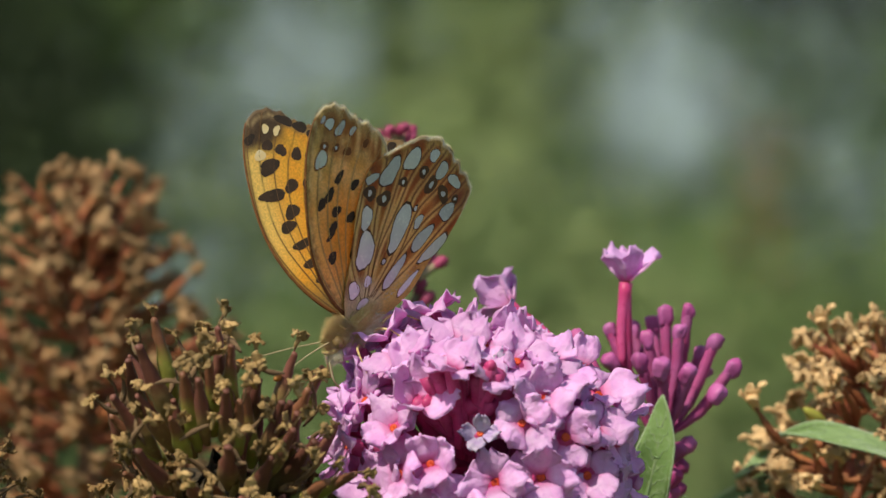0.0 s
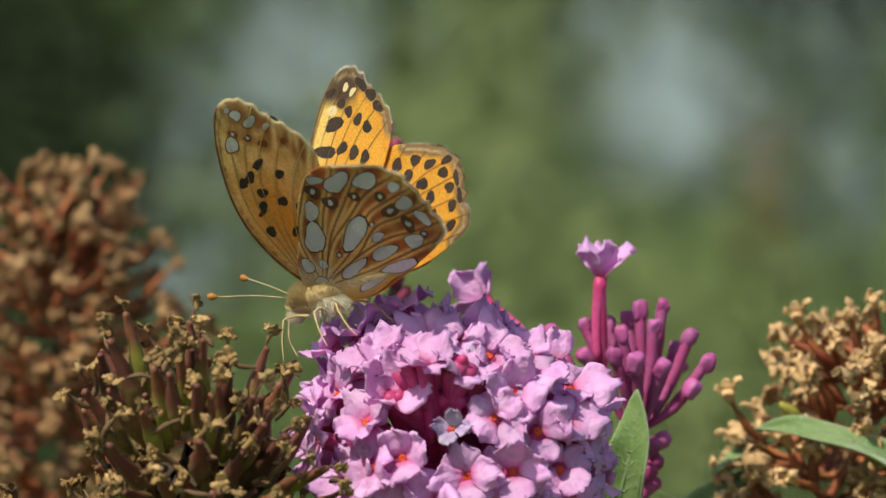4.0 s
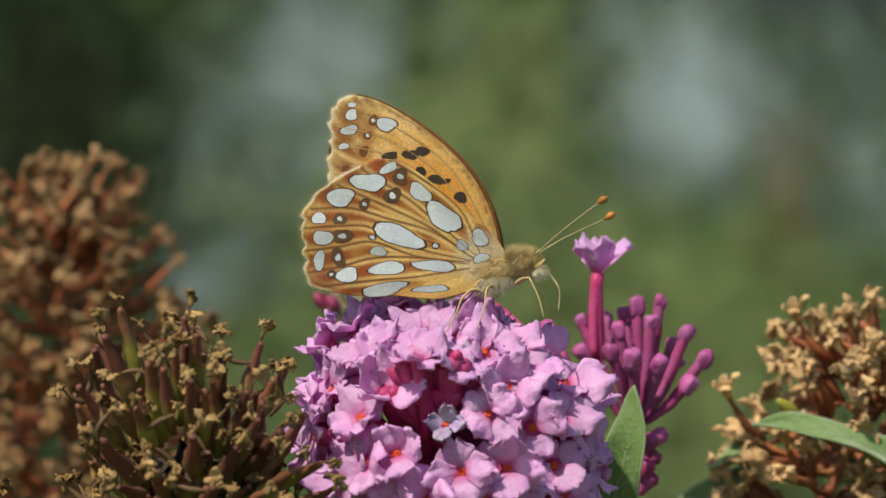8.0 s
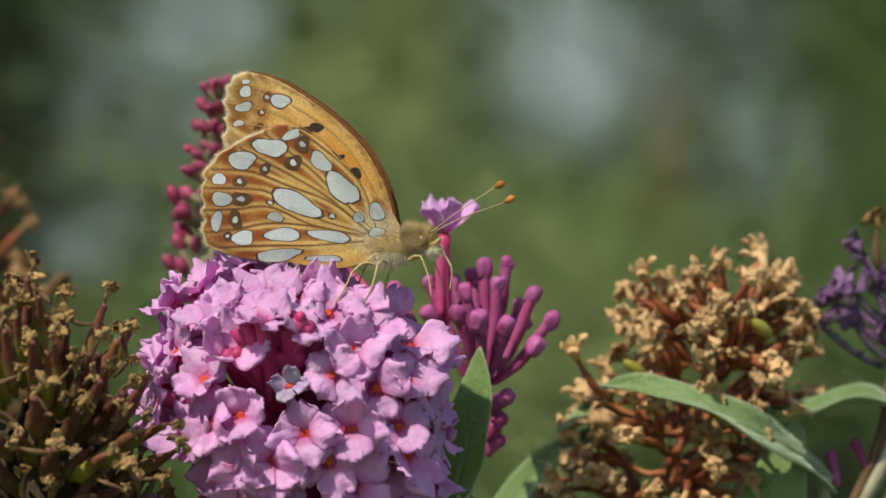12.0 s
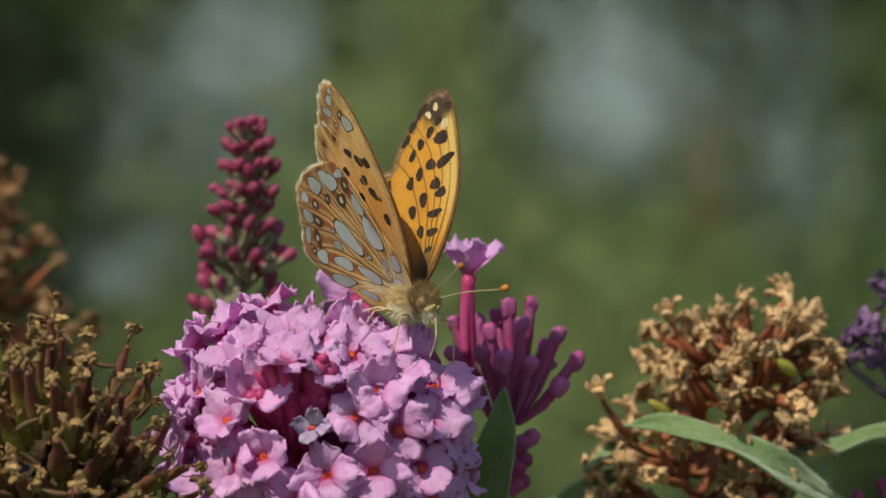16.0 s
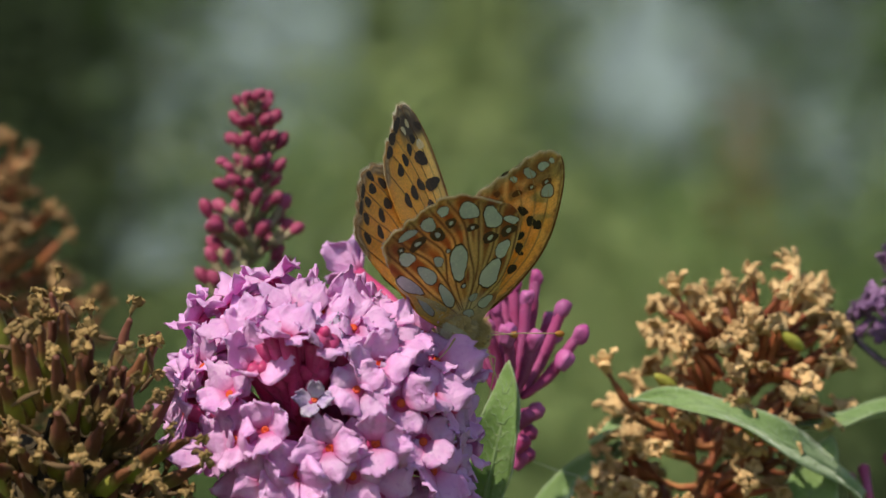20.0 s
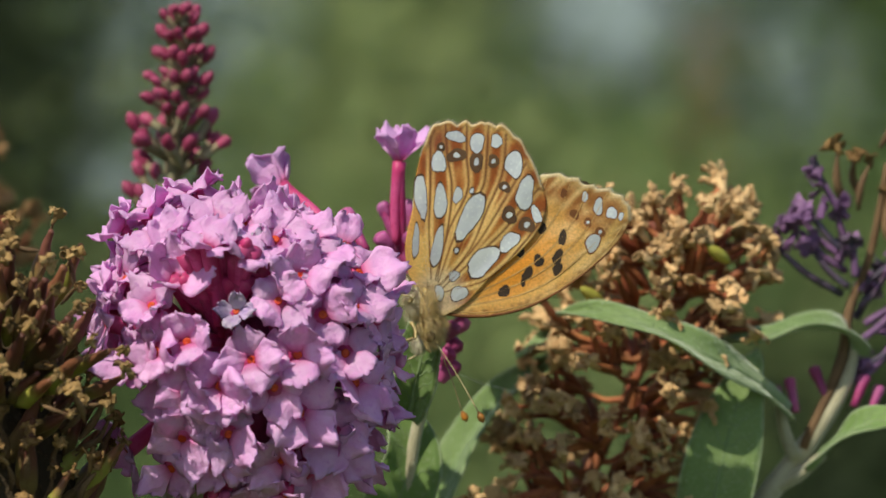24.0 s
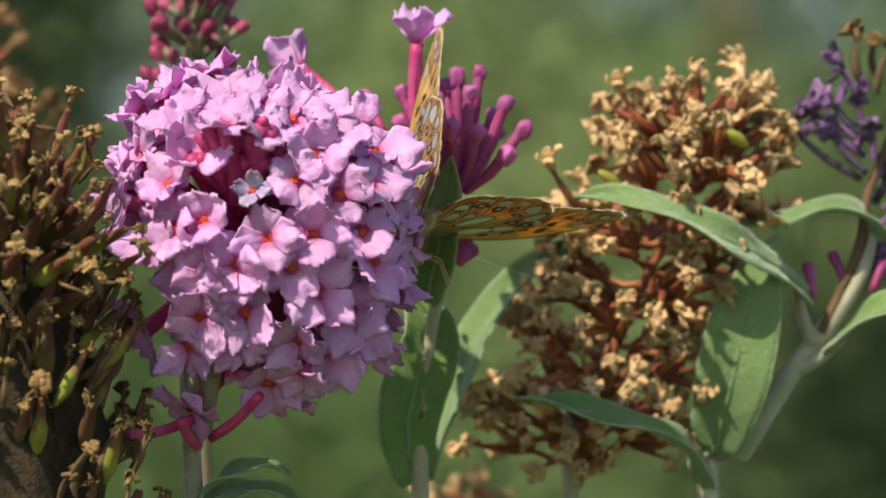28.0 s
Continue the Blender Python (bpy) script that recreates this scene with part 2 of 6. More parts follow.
SILK = mat("spider_silk", (0.7, 0.7, 0.7), (0.8, 0.8, 0.8), None, 1, 3, 0.3, 0, 0.4)
GRASS = mat("grass_ground", (0.05, 0.085, 0.022), (0.085, 0.11, 0.035), (0.12, 0.1, 0.05), 0.002, 0.03, 0.9, 20)
# dark and olive leaves carry the hedge's shade and light in their colour
HEDGE_SHADE = mat("hedge_shade", (0.022, 0.036, 0.014), (0.04, 0.06, 0.022), None, 0.02, 0.3, 0.7, 0, 0.2, None, 0)
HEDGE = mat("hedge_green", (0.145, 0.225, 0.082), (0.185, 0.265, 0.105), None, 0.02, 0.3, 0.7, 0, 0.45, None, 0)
HEDGE_LIT_OLIVE = mat("hedge_lit_olive", (0.30, 0.37, 0.15), (0.35, 0.40, 0.18), None, 0.02, 0.3, 0.7, 0, 0.3, None, 0)
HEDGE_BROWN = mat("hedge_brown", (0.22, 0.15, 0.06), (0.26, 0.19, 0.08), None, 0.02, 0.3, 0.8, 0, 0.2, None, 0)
BARK = mat("bark", (0.09, 0.07, 0.05), (0.14, 0.11, 0.08), None, 0.01, 0.2, 0.9, 1)
# emission stands in for daylight on the far haze; no lamp is there
HAZE_GLOW = glow("distance_glow", (0.37, 0.45, 0.48), 0.92)


# ---- shapes, in millimetres ----
def P(x, y, z):
    """A point of the bush: millimetres from the middle of the flower head, 1 m above the ground."""
    return Vector((x, y, z))


def mesh(name, verts, faces, *mats, smooth=True, slots=None):
    me = bpy.data.meshes.new(name)
    me.from_pydata([Vector(v) * MM for v in verts], [], faces)
    for m in mats:
        me.materials.append(m)
    if slots:
        me.polygons.foreach_set("material_index", slots)
    if smooth:
        me.polygons.foreach_set("use_smooth", [True] * len(me.polygons))
    me.update()
    return me


def piece(name, me, parent, m=None, label=""):
    ob = new(name, me)
    ob.parent = parent
    if m is not None:
        ob.matrix_basis = m
    return tagged(ob, label)


def thing(name, at, label, category, group="", kind=""):
    e = new(name)
    e.empty_display_size = 0.005
    e.location = Vector(at) * MM + Vector((0, 0, 1))
    return tagged(e, label, category, group, kind)


def basis(at, way, spin=0.0, size=1.0):
    """Pose in mm whose z axis points along way."""
    q = Vector(way).to_track_quat("Z", "Y").to_matrix().to_4x4()
    return Matrix.Translation(Vector(at) * MM) @ q @ Matrix.Rotation(spin, 4, "Z") @ Matrix.Scale(size, 4)


def curve(points, n):
    """Catmull-Rom through points, n samples."""
    p = [Vector(a) for a in points]
    p = [2 * p[0] - p[1]] + p + [2 * p[-1] - p[-2]]
    out = []
    for k in range(n):
        u = k / (n - 1) * (len(p) - 3)
        i = min(int(u), len(p) - 4)
        f = u - i
        a, b, c, d = p[i:i + 4]
        out.append(0.5 * (2 * b + (c - a) * f + (2 * a - 5 * b + 4 * c - d) * f * f + (3 * b - a - 3 * c + d) * f ** 3))
    return out


def tube(points, radii, n=12, seg=7, wob=0.0, seed=0):
    rnd = random.Random(seed)
    c = curve(points, n)
    verts, faces = [], []
    up = Vector((0.3, 0.9, 0.2))
    for i, a in enumerate(c):
        d = (c[min(i + 1, n - 1)] - c[max(i - 1, 0)]).normalized()
        s = d.cross(up).normalized()
        t = s.cross(d)
        u = i / (n - 1) * (len(radii) - 1)
        k = min(int(u), len(radii) - 2)
        r = radii[k] + (radii[k + 1] - radii[k]) * (u - k)
        for j in range(seg):
            an = 2 * math.pi * j / seg
            rr = r * (1 + wob * (rnd.random() - 0.5))
            verts.append(a + (s * math.cos(an) + t * math.sin(an)) * rr)
    for i in range(n - 1):
        for j in range(seg):
            faces.append((i * seg + j, i * seg + (j + 1) % seg, (i + 1) * seg + (j + 1) % seg, (i + 1) * seg + j))
    faces.append(tuple(range(seg))[::-1])
    faces.append(tuple((n - 1) * seg + j for j in range(seg)))
    return verts, faces


def turned(profile, seg=9, lobes=0, depth=0.0, crumple=0.0, seed=0):
    """A body of rings (radius, height); lobes and crumple make it uneven."""
    verts, faces = [], []
    off = Vector((seed * 7.3, seed * 3.1, 0))
    for r, z in profile:
        for j in range(seg):
            an = 2 * math.pi * j / seg
            k = 1 + depth * math.cos(lobes * an) * (r / max(p[0] for p in profile)) if lobes else 1
            v = Vector((r * k * math.cos(an), r * k * math.sin(an), z))
            if crumple:
                v += crumple * noise.noise_vector(v * 1.1 + off)
            verts.append(v)
    n = len(profile)
    for i in range(n - 1):
        for j in range(seg):
            faces.append((i * seg + j, i * seg + (j + 1) % seg, (i + 1) * seg + (j + 1) % seg, (i + 1) * seg + j))
    faces.append(tuple(range(seg))[::-1])
    faces.append(tuple((n - 1) * seg + j for j in range(seg)))
    return verts, faces


def slab(grid, thick):
    """A thin closed sheet from a grid of points (rows of equal length)."""
    a, b = len(grid), len(grid[0])
    top, low = [], []
    for i in range(a):
        for j in range(b):
            u = grid[min(i + 1, a - 1)][j] - grid[max(i - 1, 0)][j]
            v = grid[i][min(j + 1, b - 1)] - grid[i][max(j - 1, 0)]
            nn = u.cross(v)
            nn = nn.normalized() if nn.length > 1e-9 else Vector((0, 0, 1))
            top.append(grid[i][j] + nn * thick / 2)
            low.append(grid[i][j] - nn * thick / 2)
    o = a * b
    faces = []
    for i in range(a - 1):
        for j in range(b - 1):
            q = (i * b + j, (i + 1) * b + j, (i + 1) * b + j + 1, i * b + j + 1)
            faces.append(q)
            faces.append(tuple(o + k for k in q[::-1]))
    rim = [i * b for i in range(a)] + [(a - 1) * b + j for j in range(1, b)] + [i * b + b - 1 for i in range(a - 2, -1, -1)] + [j for j in range(b - 2, 0, -1)]
    for k, i in enumerate(rim):
        j = rim[(k + 1) % len(rim)]
        faces.append((i, o + i, o + j, j))
    return top + low, faces


def joined(*shapes):
    verts, faces = [], []
    for v, f in shapes:
        o = len(verts)
        verts += v
        faces += [tuple(i + o for i in q) for q in f]
    return verts, faces


# ---- ground and distance ----
def ground():
    bm = bmesh.new()
    bmesh.ops.create_grid(bm, x_segments=60, y_segments=60, size=150)
    for v in bm.verts:
        v.co.z = 0.03 * noise.noise(v.co * 0.4) - 0.02
    me = bpy.data.meshes.new("ground")
    bm.to_mesh(me)
    me.materials.append(GRASS)
    tagged(new("ground", me), "uneven grassy garden ground", "ground", kind="structure")


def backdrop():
    """A glowing pale sheet that stands in for the bright hazy distance and closes the view behind the hedge."""
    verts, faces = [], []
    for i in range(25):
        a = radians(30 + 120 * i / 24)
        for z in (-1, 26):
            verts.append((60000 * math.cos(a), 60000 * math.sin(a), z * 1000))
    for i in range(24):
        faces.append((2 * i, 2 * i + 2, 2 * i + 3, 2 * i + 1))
    tagged(new("backdrop", mesh("backdrop", verts, faces, HAZE_GLOW)), "glowing pale blue-grey sheet standing in for the hazy distance", "backdrop", kind="structure")


# soft openings through the hedge to the glowing distance sheet: across, up, radius (m at the hedge), how open; wide
# weak ones only lighten the leaves
GAPS = [(-0.113, 0.170, 0.072, 0.74), (-0.19, 0.107, 0.060, 0.22), (-0.21, -0.035, 0.050, 0.50), (0.226, 0.125, 0.070, 0.92),
        (0.20, 0.225, 0.075, 0.45), (0.385, 0.06, 0.075, 0.42), (0.36, 0.19, 0.07, 0.30), (-0.03, 0.23, 0.055, 0.30), (0.05, 0.10, 0.18, 0.03), (-0.16, 0.05, 0.12, 0.17)]


def hedge():
    """Far hedge: thousands of small leaves in four tones, with openings; its bright and shaded areas are painted by
    leaf tone.
    """
    rnd = random.Random(5)
    verts, faces, slots = [], [], []

    def leaf_at(c, s, slot):
        q = Euler((rnd.uniform(0.3, 1.3), rnd.uniform(-0.5, 0.5), rnd.uniform(-0.8, 0.8))).to_matrix()
        o = len(verts)
        for x, y, z in ((-1, 0, 0), (0, -0.5, 0.12), (1, 0, 0), (0, 0.5, 0.12)):
            verts.append((Vector(c) + q @ Vector((x * s, y * s, z * s))) * 1000)
        faces.extend([(o, o + 1, o + 2), (o, o + 2, o + 3)])
        slots.extend([slot, slot])

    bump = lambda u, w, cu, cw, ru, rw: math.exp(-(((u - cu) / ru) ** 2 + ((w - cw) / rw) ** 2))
    for k in range(330000):
        layer = 0 if k < 155000 else (1 if k < 320000 else 2)
        x, z = (rnd.uniform(-0.62, 0.66), rnd.uniform(0.48, 1.42)) if layer < 2 else (rnd.uniform(-2.6, 2.6), rnd.uniform(0.0, 2.3))
        if layer == 2 and abs(x) < 0.6 and 0.5 < z < 1.4:
            continue
        y = 3.0 + rnd.uniform(0, 0.5) + (0.25 if layer == 1 else 0)
        f = 3.35 / (y + 0.35)
        u, w = x * f, (z - 1) * f
        shut = 1.0
        for gx, gz, r, o in GAPS:
            shut *= 1 - o * math.exp(-((u - gx) ** 2 + (w - gz) ** 2) / r ** 2)
        if rnd.random() > -math.log(max(1 - shut, 0.012)) / 4.4:
            continue
        g = noise.noise((u * 5, w * 5, 0.3))
        # painted light: olive brightens the middle, dark leaves shade the sides and corners
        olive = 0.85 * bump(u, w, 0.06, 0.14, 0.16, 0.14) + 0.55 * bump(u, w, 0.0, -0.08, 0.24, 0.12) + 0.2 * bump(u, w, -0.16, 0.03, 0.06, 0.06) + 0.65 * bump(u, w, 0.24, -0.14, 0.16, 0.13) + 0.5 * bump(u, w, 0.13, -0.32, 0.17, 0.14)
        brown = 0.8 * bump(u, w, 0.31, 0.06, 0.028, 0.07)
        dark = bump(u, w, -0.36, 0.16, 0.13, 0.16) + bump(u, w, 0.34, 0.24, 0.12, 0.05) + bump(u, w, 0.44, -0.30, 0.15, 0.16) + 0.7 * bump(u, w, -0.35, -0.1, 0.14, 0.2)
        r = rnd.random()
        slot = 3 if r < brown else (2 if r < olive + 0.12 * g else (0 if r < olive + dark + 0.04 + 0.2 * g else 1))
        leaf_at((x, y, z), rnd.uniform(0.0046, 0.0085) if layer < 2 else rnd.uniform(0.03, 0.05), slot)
    me = mesh("foliage", verts, faces, HEDGE_SHADE, HEDGE, HEDGE_LIT_OLIVE, HEDGE_BROWN, smooth=False, slots=slots)
    h = new("hedge")
    h.location = (0, 3.3, 0)
    tagged(h, "distant leafy green hedge with pale gaps", "hedge", kind="stuff")
    ob = piece("foliage", me, h, Matrix.Translation((0, -3.3, 0)))
    tagged(ob, kind="stuff")
    for i in range(7):
        x = -2.3 + i * 0.77
        rr = random.Random(i)
        v, f = tube([(x * 1000, 3700, -40), (x * 1000 + rr.uniform(-90, 90), 3720, 900), (x * 1000 + rr.uniform(-160, 160), 3700, 2100)], [30, 20, 7], 10, 8, 0.1, i)
        piece("trunk", mesh("trunk", v, f, BARK), h, Matrix.Translation((0, -3.3, 0)))


ground()
backdrop()
hedge()


# ---- florets ----
def petal_mesh(seed, width=2.5, length=3.1, curl=0.5):
    """One rounded lobe, narrow at the throat, with a finely ragged tip; it spreads along +x."""
    rnd = random.Random(seed)
    grid = []
    a, b = 10, 11
    ph, arch = rnd.uniform(0, 6), rnd.uniform(-0.25, 0.55)
    for i in range(a):
        u = i / (a - 1)
        w = width * (0.34 + 0.66 * math.sin(min(1.0, u / 0.62) * math.pi / 2) ** 1.2)
        if u > 0.62:
            w *= math.sqrt(max(0.34, 1 - ((u - 0.62) / 0.42) ** 2))
        row = []
        for j in range(b):
            v = j / (b - 1) * 2 - 1
            x = 0.3 + length * u * (1 - 0.20 * v * v * u) + u ** 4 * (0.18 * math.sin(4.2 * v + ph) + 0.13 * math.sin(15 * v + ph * 3) + rnd.uniform(-0.16, 0.16))
            z = 0.4 * math.sin(u * 1.5) - curl * u * u - arch * u * v * v + 0.42 * u * u * math.sin(4.2 * v + ph) + 0.15 * u * math.sin(10 * v + 4 * u + ph) + 0.06 * math.sin(12 * u + ph * 2) + rnd.uniform(-0.06, 0.06) * u
            row.append(Vector((x, v * w / 2 * (1 + 0.07 * math.sin(11 * u + ph)) + rnd.uniform(-0.08, 0.08) * u, z)))
        grid.append(row)
    return slab(grid, 0.11)


PETALS = [mesh("petal", *petal_mesh(i, 3.1 + 0.25 * (i % 3), 2.55 + 0.18 * (i % 4), 0.55 * math.sin(i * 1.7)), PETAL) for i in range(14)]
PETALS_CUP = [mesh("petal", *petal_mesh(20 + i, 2.9, 2.7, -1.1 - 0.4 * i), PETAL) for i in range(3)]
PETALS_UP = [mesh("petal", *petal_mesh(30 + i, 3.5, 4.4, 0.4 + 0.5 * i), PETAL) for i in range(3)]
PETALS_OLD = [mesh("petal", *petal_mesh(40 + i, 2.2, 2.1, 0.2 - 0.5 * i), PETAL_OLD) for i in range(4)]
TUBES = [mesh("floret", *tube([(0, 0, -8.5), (0.3 * math.sin(i), 0.3 * math.cos(i), -4.5), (0, 0, 0.12)], [0.36, 0.5, 0.58, 0.64, 0.72], 9, 8, 0.08, i), TUBE) for i in range(4)]
THROATS = [mesh("throat", *turned([(0.38, 0.14), (0.32, 0.24), (0.1, 0.12)], 9), THROAT)]
CALYXES = [mesh("calyx", *turned([(0.35, -9.6), (0.75, -9.2), (0.85, -8.2), (0.8, -7.4), (0.5, -7.3)], 8, 4, 0.15), CALYX)]


BUD_KNOBS = [mesh("bud_tip", *turned([(0.45, -0.5), (0.62, 0.0), (0.66, 0.5), (0.5, 0.95), (0.2, 1.15)], 10, 4, 0.15, 0.15, i), TUBE) for i in range(3)]


def floret(parent, at, way, spin, size, rnd, petals=None, calyx=False):
    fl = piece("floret", rnd.choice(TUBES), parent, basis(at, way, spin, size))
    for k in range(4):
        tilt = rnd.uniform(-38, 18) if petals is not PETALS_UP else rnd.uniform(-68, -46)
        m = Matrix.Rotation(radians(90 * k + rnd.uniform(-7, 7)), 4, "Z") @ Matrix.Rotation(radians(tilt), 4, "Y") @ Matrix.Rotation(radians(rnd.uniform(-14, 14)), 4, "X") @ Matrix.Scale(rnd.uniform(0.86, 1.1), 4)
        piece("petal", rnd.choice(petals or PETALS), fl, m)
    piece("throat", THROATS[0], fl)
    if calyx:
        piece("calyx", CALYXES[0], fl)
    return fl


def stem_to_ground(name, parent, at, points, radii, foot, material, seed=0, label=""):
    """A stalk through points (mm, from the middle of the head) that bends down to its foot in the soil."""
    pts = [Vector(p) - Vector(at) for p in points]
    low = pts[-1]
    f = Vector(foot) - Vector(at)
    pts += [low.lerp(f, 0.15) + Vector((0, 0, -40)), low.lerp(f, 0.55) + Vector((0, 10, -20)), f]
    r = list(radii) + [radii[-1] * 1.2, radii[-1] * 2.2]
    return piece(name, mesh(name, *tube(pts, r, 34, 9, 0.08, seed), material), parent, None, label)


FOOT = Vector((60, 160, -1012))


def main_head():
    rnd = random.Random(11)
    c = P(1.04, 13.00, -19.67)
    head = thing("flower_head", c, "dense dome of fresh pink four-petalled butterfly-bush florets", "flower")
    A, C, B, LOW = 13.6, 12.8, 12.0, 17.0

    def surf(px, pz):
        """Depth of the dome at a place across and up from its middle."""
        k = 1 - (px / A) ** 2 - (pz / (C if pz > 0 else LOW)) ** 2
        return -B * math.sqrt(max(k, 0.02))

    taken = []

    def put(v, face, size, petals=None, spin=None):
        n = Vector((v.x / A, v.y / B, v.z / C)).normalized()
        way = (n + Vector(face)).normalized()
        floret(head, v, way, rnd.uniform(0, 1.57) if spin is None else spin, size, rnd, petals)
        taken.append(v)

    chosen = [P(-4.97, 0.00, -11.04), P(-7.87, 0.00, -16.06), P(-4.33, 0.00, -19.29), P(1.80, 0.00, -20.98), P(6.13, 0.00, -20.55), P(8.51, 0.00, -16.86), P(-4.17, 0.00, -5.50),
              P(11.94, 0.00, -13.16), P(7.98, 0.00, -11.31), P(-11.31, 0.00, -13.16), P(-8.67, 0.00, -7.87), P(10.62, 0.00, -20.55), P(13.53, 0.00, -17.38), P(4.28, 0.00, -15.53),
              P(-1.27, 0.00, -23.46), P(-9.09, 0.00, -21.35), P(-11.31, 0.00, -9.19), P(-1.69, 0.00, -8.51), P(3.91, 0.00, -9.88), P(10.62, 0.00, -10.51), P(-6.82, 0.00, -7.08), P(6.39, 0.00, -13.16), P(0.85, 0.00, -8.40), P(6.92, 0.00, -9.72),
              P(-1.39, 0.00, -24.21), P(-0.45, 0.00, -28.03), P(4.42, 0.00, -30.58), P(-1.93, 0.00, -30.57), P(9.45, 0.00, -28.19), P(11.57, 0.00, -23.42), P(-10.66, 0.00, -30.30),
              P(1.49, 0.00, -35.09), P(-6.17, 0.00, -31.63), P(6.27, 0.00, -26.07), P(10.50, 0.00, -29.78), P(-6.46, 0.00, -38.00)]
    for w in chosen:
        d = w - c
        px, pz = d.x * 0.985, d.z
        k = (px / A) ** 2 + (pz / (C if pz > 0 else LOW)) ** 2
        y = surf(px, pz) if k < 1 else 0
        put(Vector((px, y, pz)), (rnd.uniform(-0.3, 0.2), -0.6 if k < 0.8 else -0.35, 0.25 + rnd.uniform(-0.15, 0.3)), rnd.uniform(1.15, 1.3))
    for q in (P(1.48, 0.00, -10.51), P(0.32, 0.00, -16.43)):
        d = q - c
        put(Vector((d.x, surf(d.x, d.z) - 0.4, d.z)), (0, -0.6, 0.4), 0.85, PETALS_OLD)
    gap = P(-0.85, 0.00, -13.26) - c
    n = 330
    for i in range(n):
        z = 1 - 2 * (i + 0.5) / n
        a = i * 2.39996
        r = math.sqrt(1 - z * z)
        v = Vector((A * r * math.cos(a), B * r * math.sin(a), (C if z > 0 else LOW) * z))
        v.x -= 0.16 * max(v.z, 0)
        v *= rnd.choice((1.03, 0.98, 0.88))
        v += Vector([rnd.uniform(-0.8, 0.8) for _ in range(3)])
        if v.z + 1.35 * v.x + 17.5 < 0 and rnd.random() < 0.94:
            continue
        if v.y < 2 and math.hypot((v.x - gap.x) / 4.8, (v.z - gap.z - 1.2) / 4.3) < 1:
            continue
        if v.x > -2 and v.z > 12.4 - 0.12 * (v.x + 2):
            continue
        if v.y > 6 or min((v - t).length for t in taken) < 3.05:
            continue
        put(v, (rnd.uniform(-0.45, 0.35), -0.2 + rnd.uniform(-0.3, 0.2), 0.3 + rnd.uniform(-0.3, 0.3)), rnd.uniform(1.05, 1.28), PETALS_CUP if rnd.random() < 0.08 else None)
    # inner tubes seen in the hollow
    for i in range(12):
        k = (i - 5.5) / 5.5
        piece("floret_tube", rnd.choice(TUBES), head, basis(Vector((gap.x + 5.0 * k, -9.6 + rnd.uniform(-1, 1), gap.z + rnd.uniform(-1.4, 1.0))), (k * 0.9, -1.0, 0.7 + rnd.uniform(-0.3, 0.3)), 0, 1.1))
    for i in range(17):
        a = rnd.uniform(-1.2, 1.2)
        k = (i - 8) / 8
        tip = Vector((gap.x + 4.6 * k + rnd.uniform(-0.4, 0.4), -11.8 + 2.8 * k * k + rnd.uniform(-1.0, 1.6), gap.z + 2.9 - 0.8 * k * k + rnd.uniform(-0.9, 0.9)))
        way = Vector((k * 0.75 + rnd.uniform(-0.12, 0.12), -0.75, 1.3))
        if i % 5 == 1:
            floret(head, tip + Vector((0, 0.3, 0.5)), way, a, 1.02, rnd)
        else:
            piece("floret_tube", rnd.choice(TUBES), head, basis(tip, way, a, 1.1))
            if i % 4 == 0:
                piece("bud_tip", BUD_KNOBS[i % 3], head, basis(tip, way, a, 0.8))
    # long-tubed floret beside the dome
    tip = P(4.16, 31.00, -5.02) - c
    base = P(10.42, 24.00, -11.66) - c
    floret(head, tip, tip - base, 0.4, 0.95, rnd, PETALS_UP)
    piece("floret_tube", mesh("floret_tube", *tube([base, base.lerp(tip, 0.5) + Vector((0.3, 0, 0.5)), tip], [0.5, 0.56, 0.55], 8, 8, 0.05), TUBE), head)
    bt, bb = P(10.50, 28.00, -7.86) - c, P(12.39, 24.00, -11.32) - c
    piece("bud", mesh("bud", *tube([bb, bb.lerp(bt, 0.7), bt, bt + (bt - bb) * 0.1], [0.5, 0.6, 0.95, 0.9, 0.4], 10, 8, 0.06), BUD), head)
    piece("core", mesh("core", *turned([(1.2, -16), (3.2, -10), (4.0, 0), (3, 6), (0.8, 9)], 9, 0, 0, 0.8, 3), BUD), head, None, "crimson tangle of flower tubes round the axis")
    for a, b in ((P(-11.66, 6.00, -39.91), P(-5.85, 13.00, -38.95)), (P(-6.93, 8.00, -38.75), P(-5.59, 13.00, -41.70)), (P(0.74, 6.00, -36.14), P(-4.21, 13.00, -40.88)), (P(8.28, 6.00, -31.28), P(-0.59, 12.00, -36.11))):
        a, b = a - c, b - c
        piece("floret_tube", mesh("floret_tube", *tube([b, a.lerp(b, 0.5) + Vector((0, 0, -0.4)), a], [0.52, 0.52, 0.5], 8, 8, 0.05), TUBE), head)
    for i in range(14):
        z = -6 - 0.75 * i
        a = Vector((-9.5 + 0.62 * i + rnd.uniform(-1, 1), rnd.uniform(-8, 0), z + rnd.uniform(-1, 1)))
        b = Vector((-1.5, 0, z + 1.5))
        piece("floret_tube", mesh("floret_tube", *tube([b, a.lerp(b, 0.5) + Vector((0, 0, -0.3)), a], [0.35, 0.45, 0.55], 8, 8, 0.08, i), TUBE if i % 3 else BUD), head)
    stem_to_ground("stem", head, c, [P(-1.68, 13.00, -19.15), P(-3.63, 13.00, -31.24), P(-4.97, 14.00, -40.15), P(-6.05, 16.00, -48.13)], [0.6, 0.9, 0.9, 1.0], FOOT, STEM, 2, "grey-green felted stem")


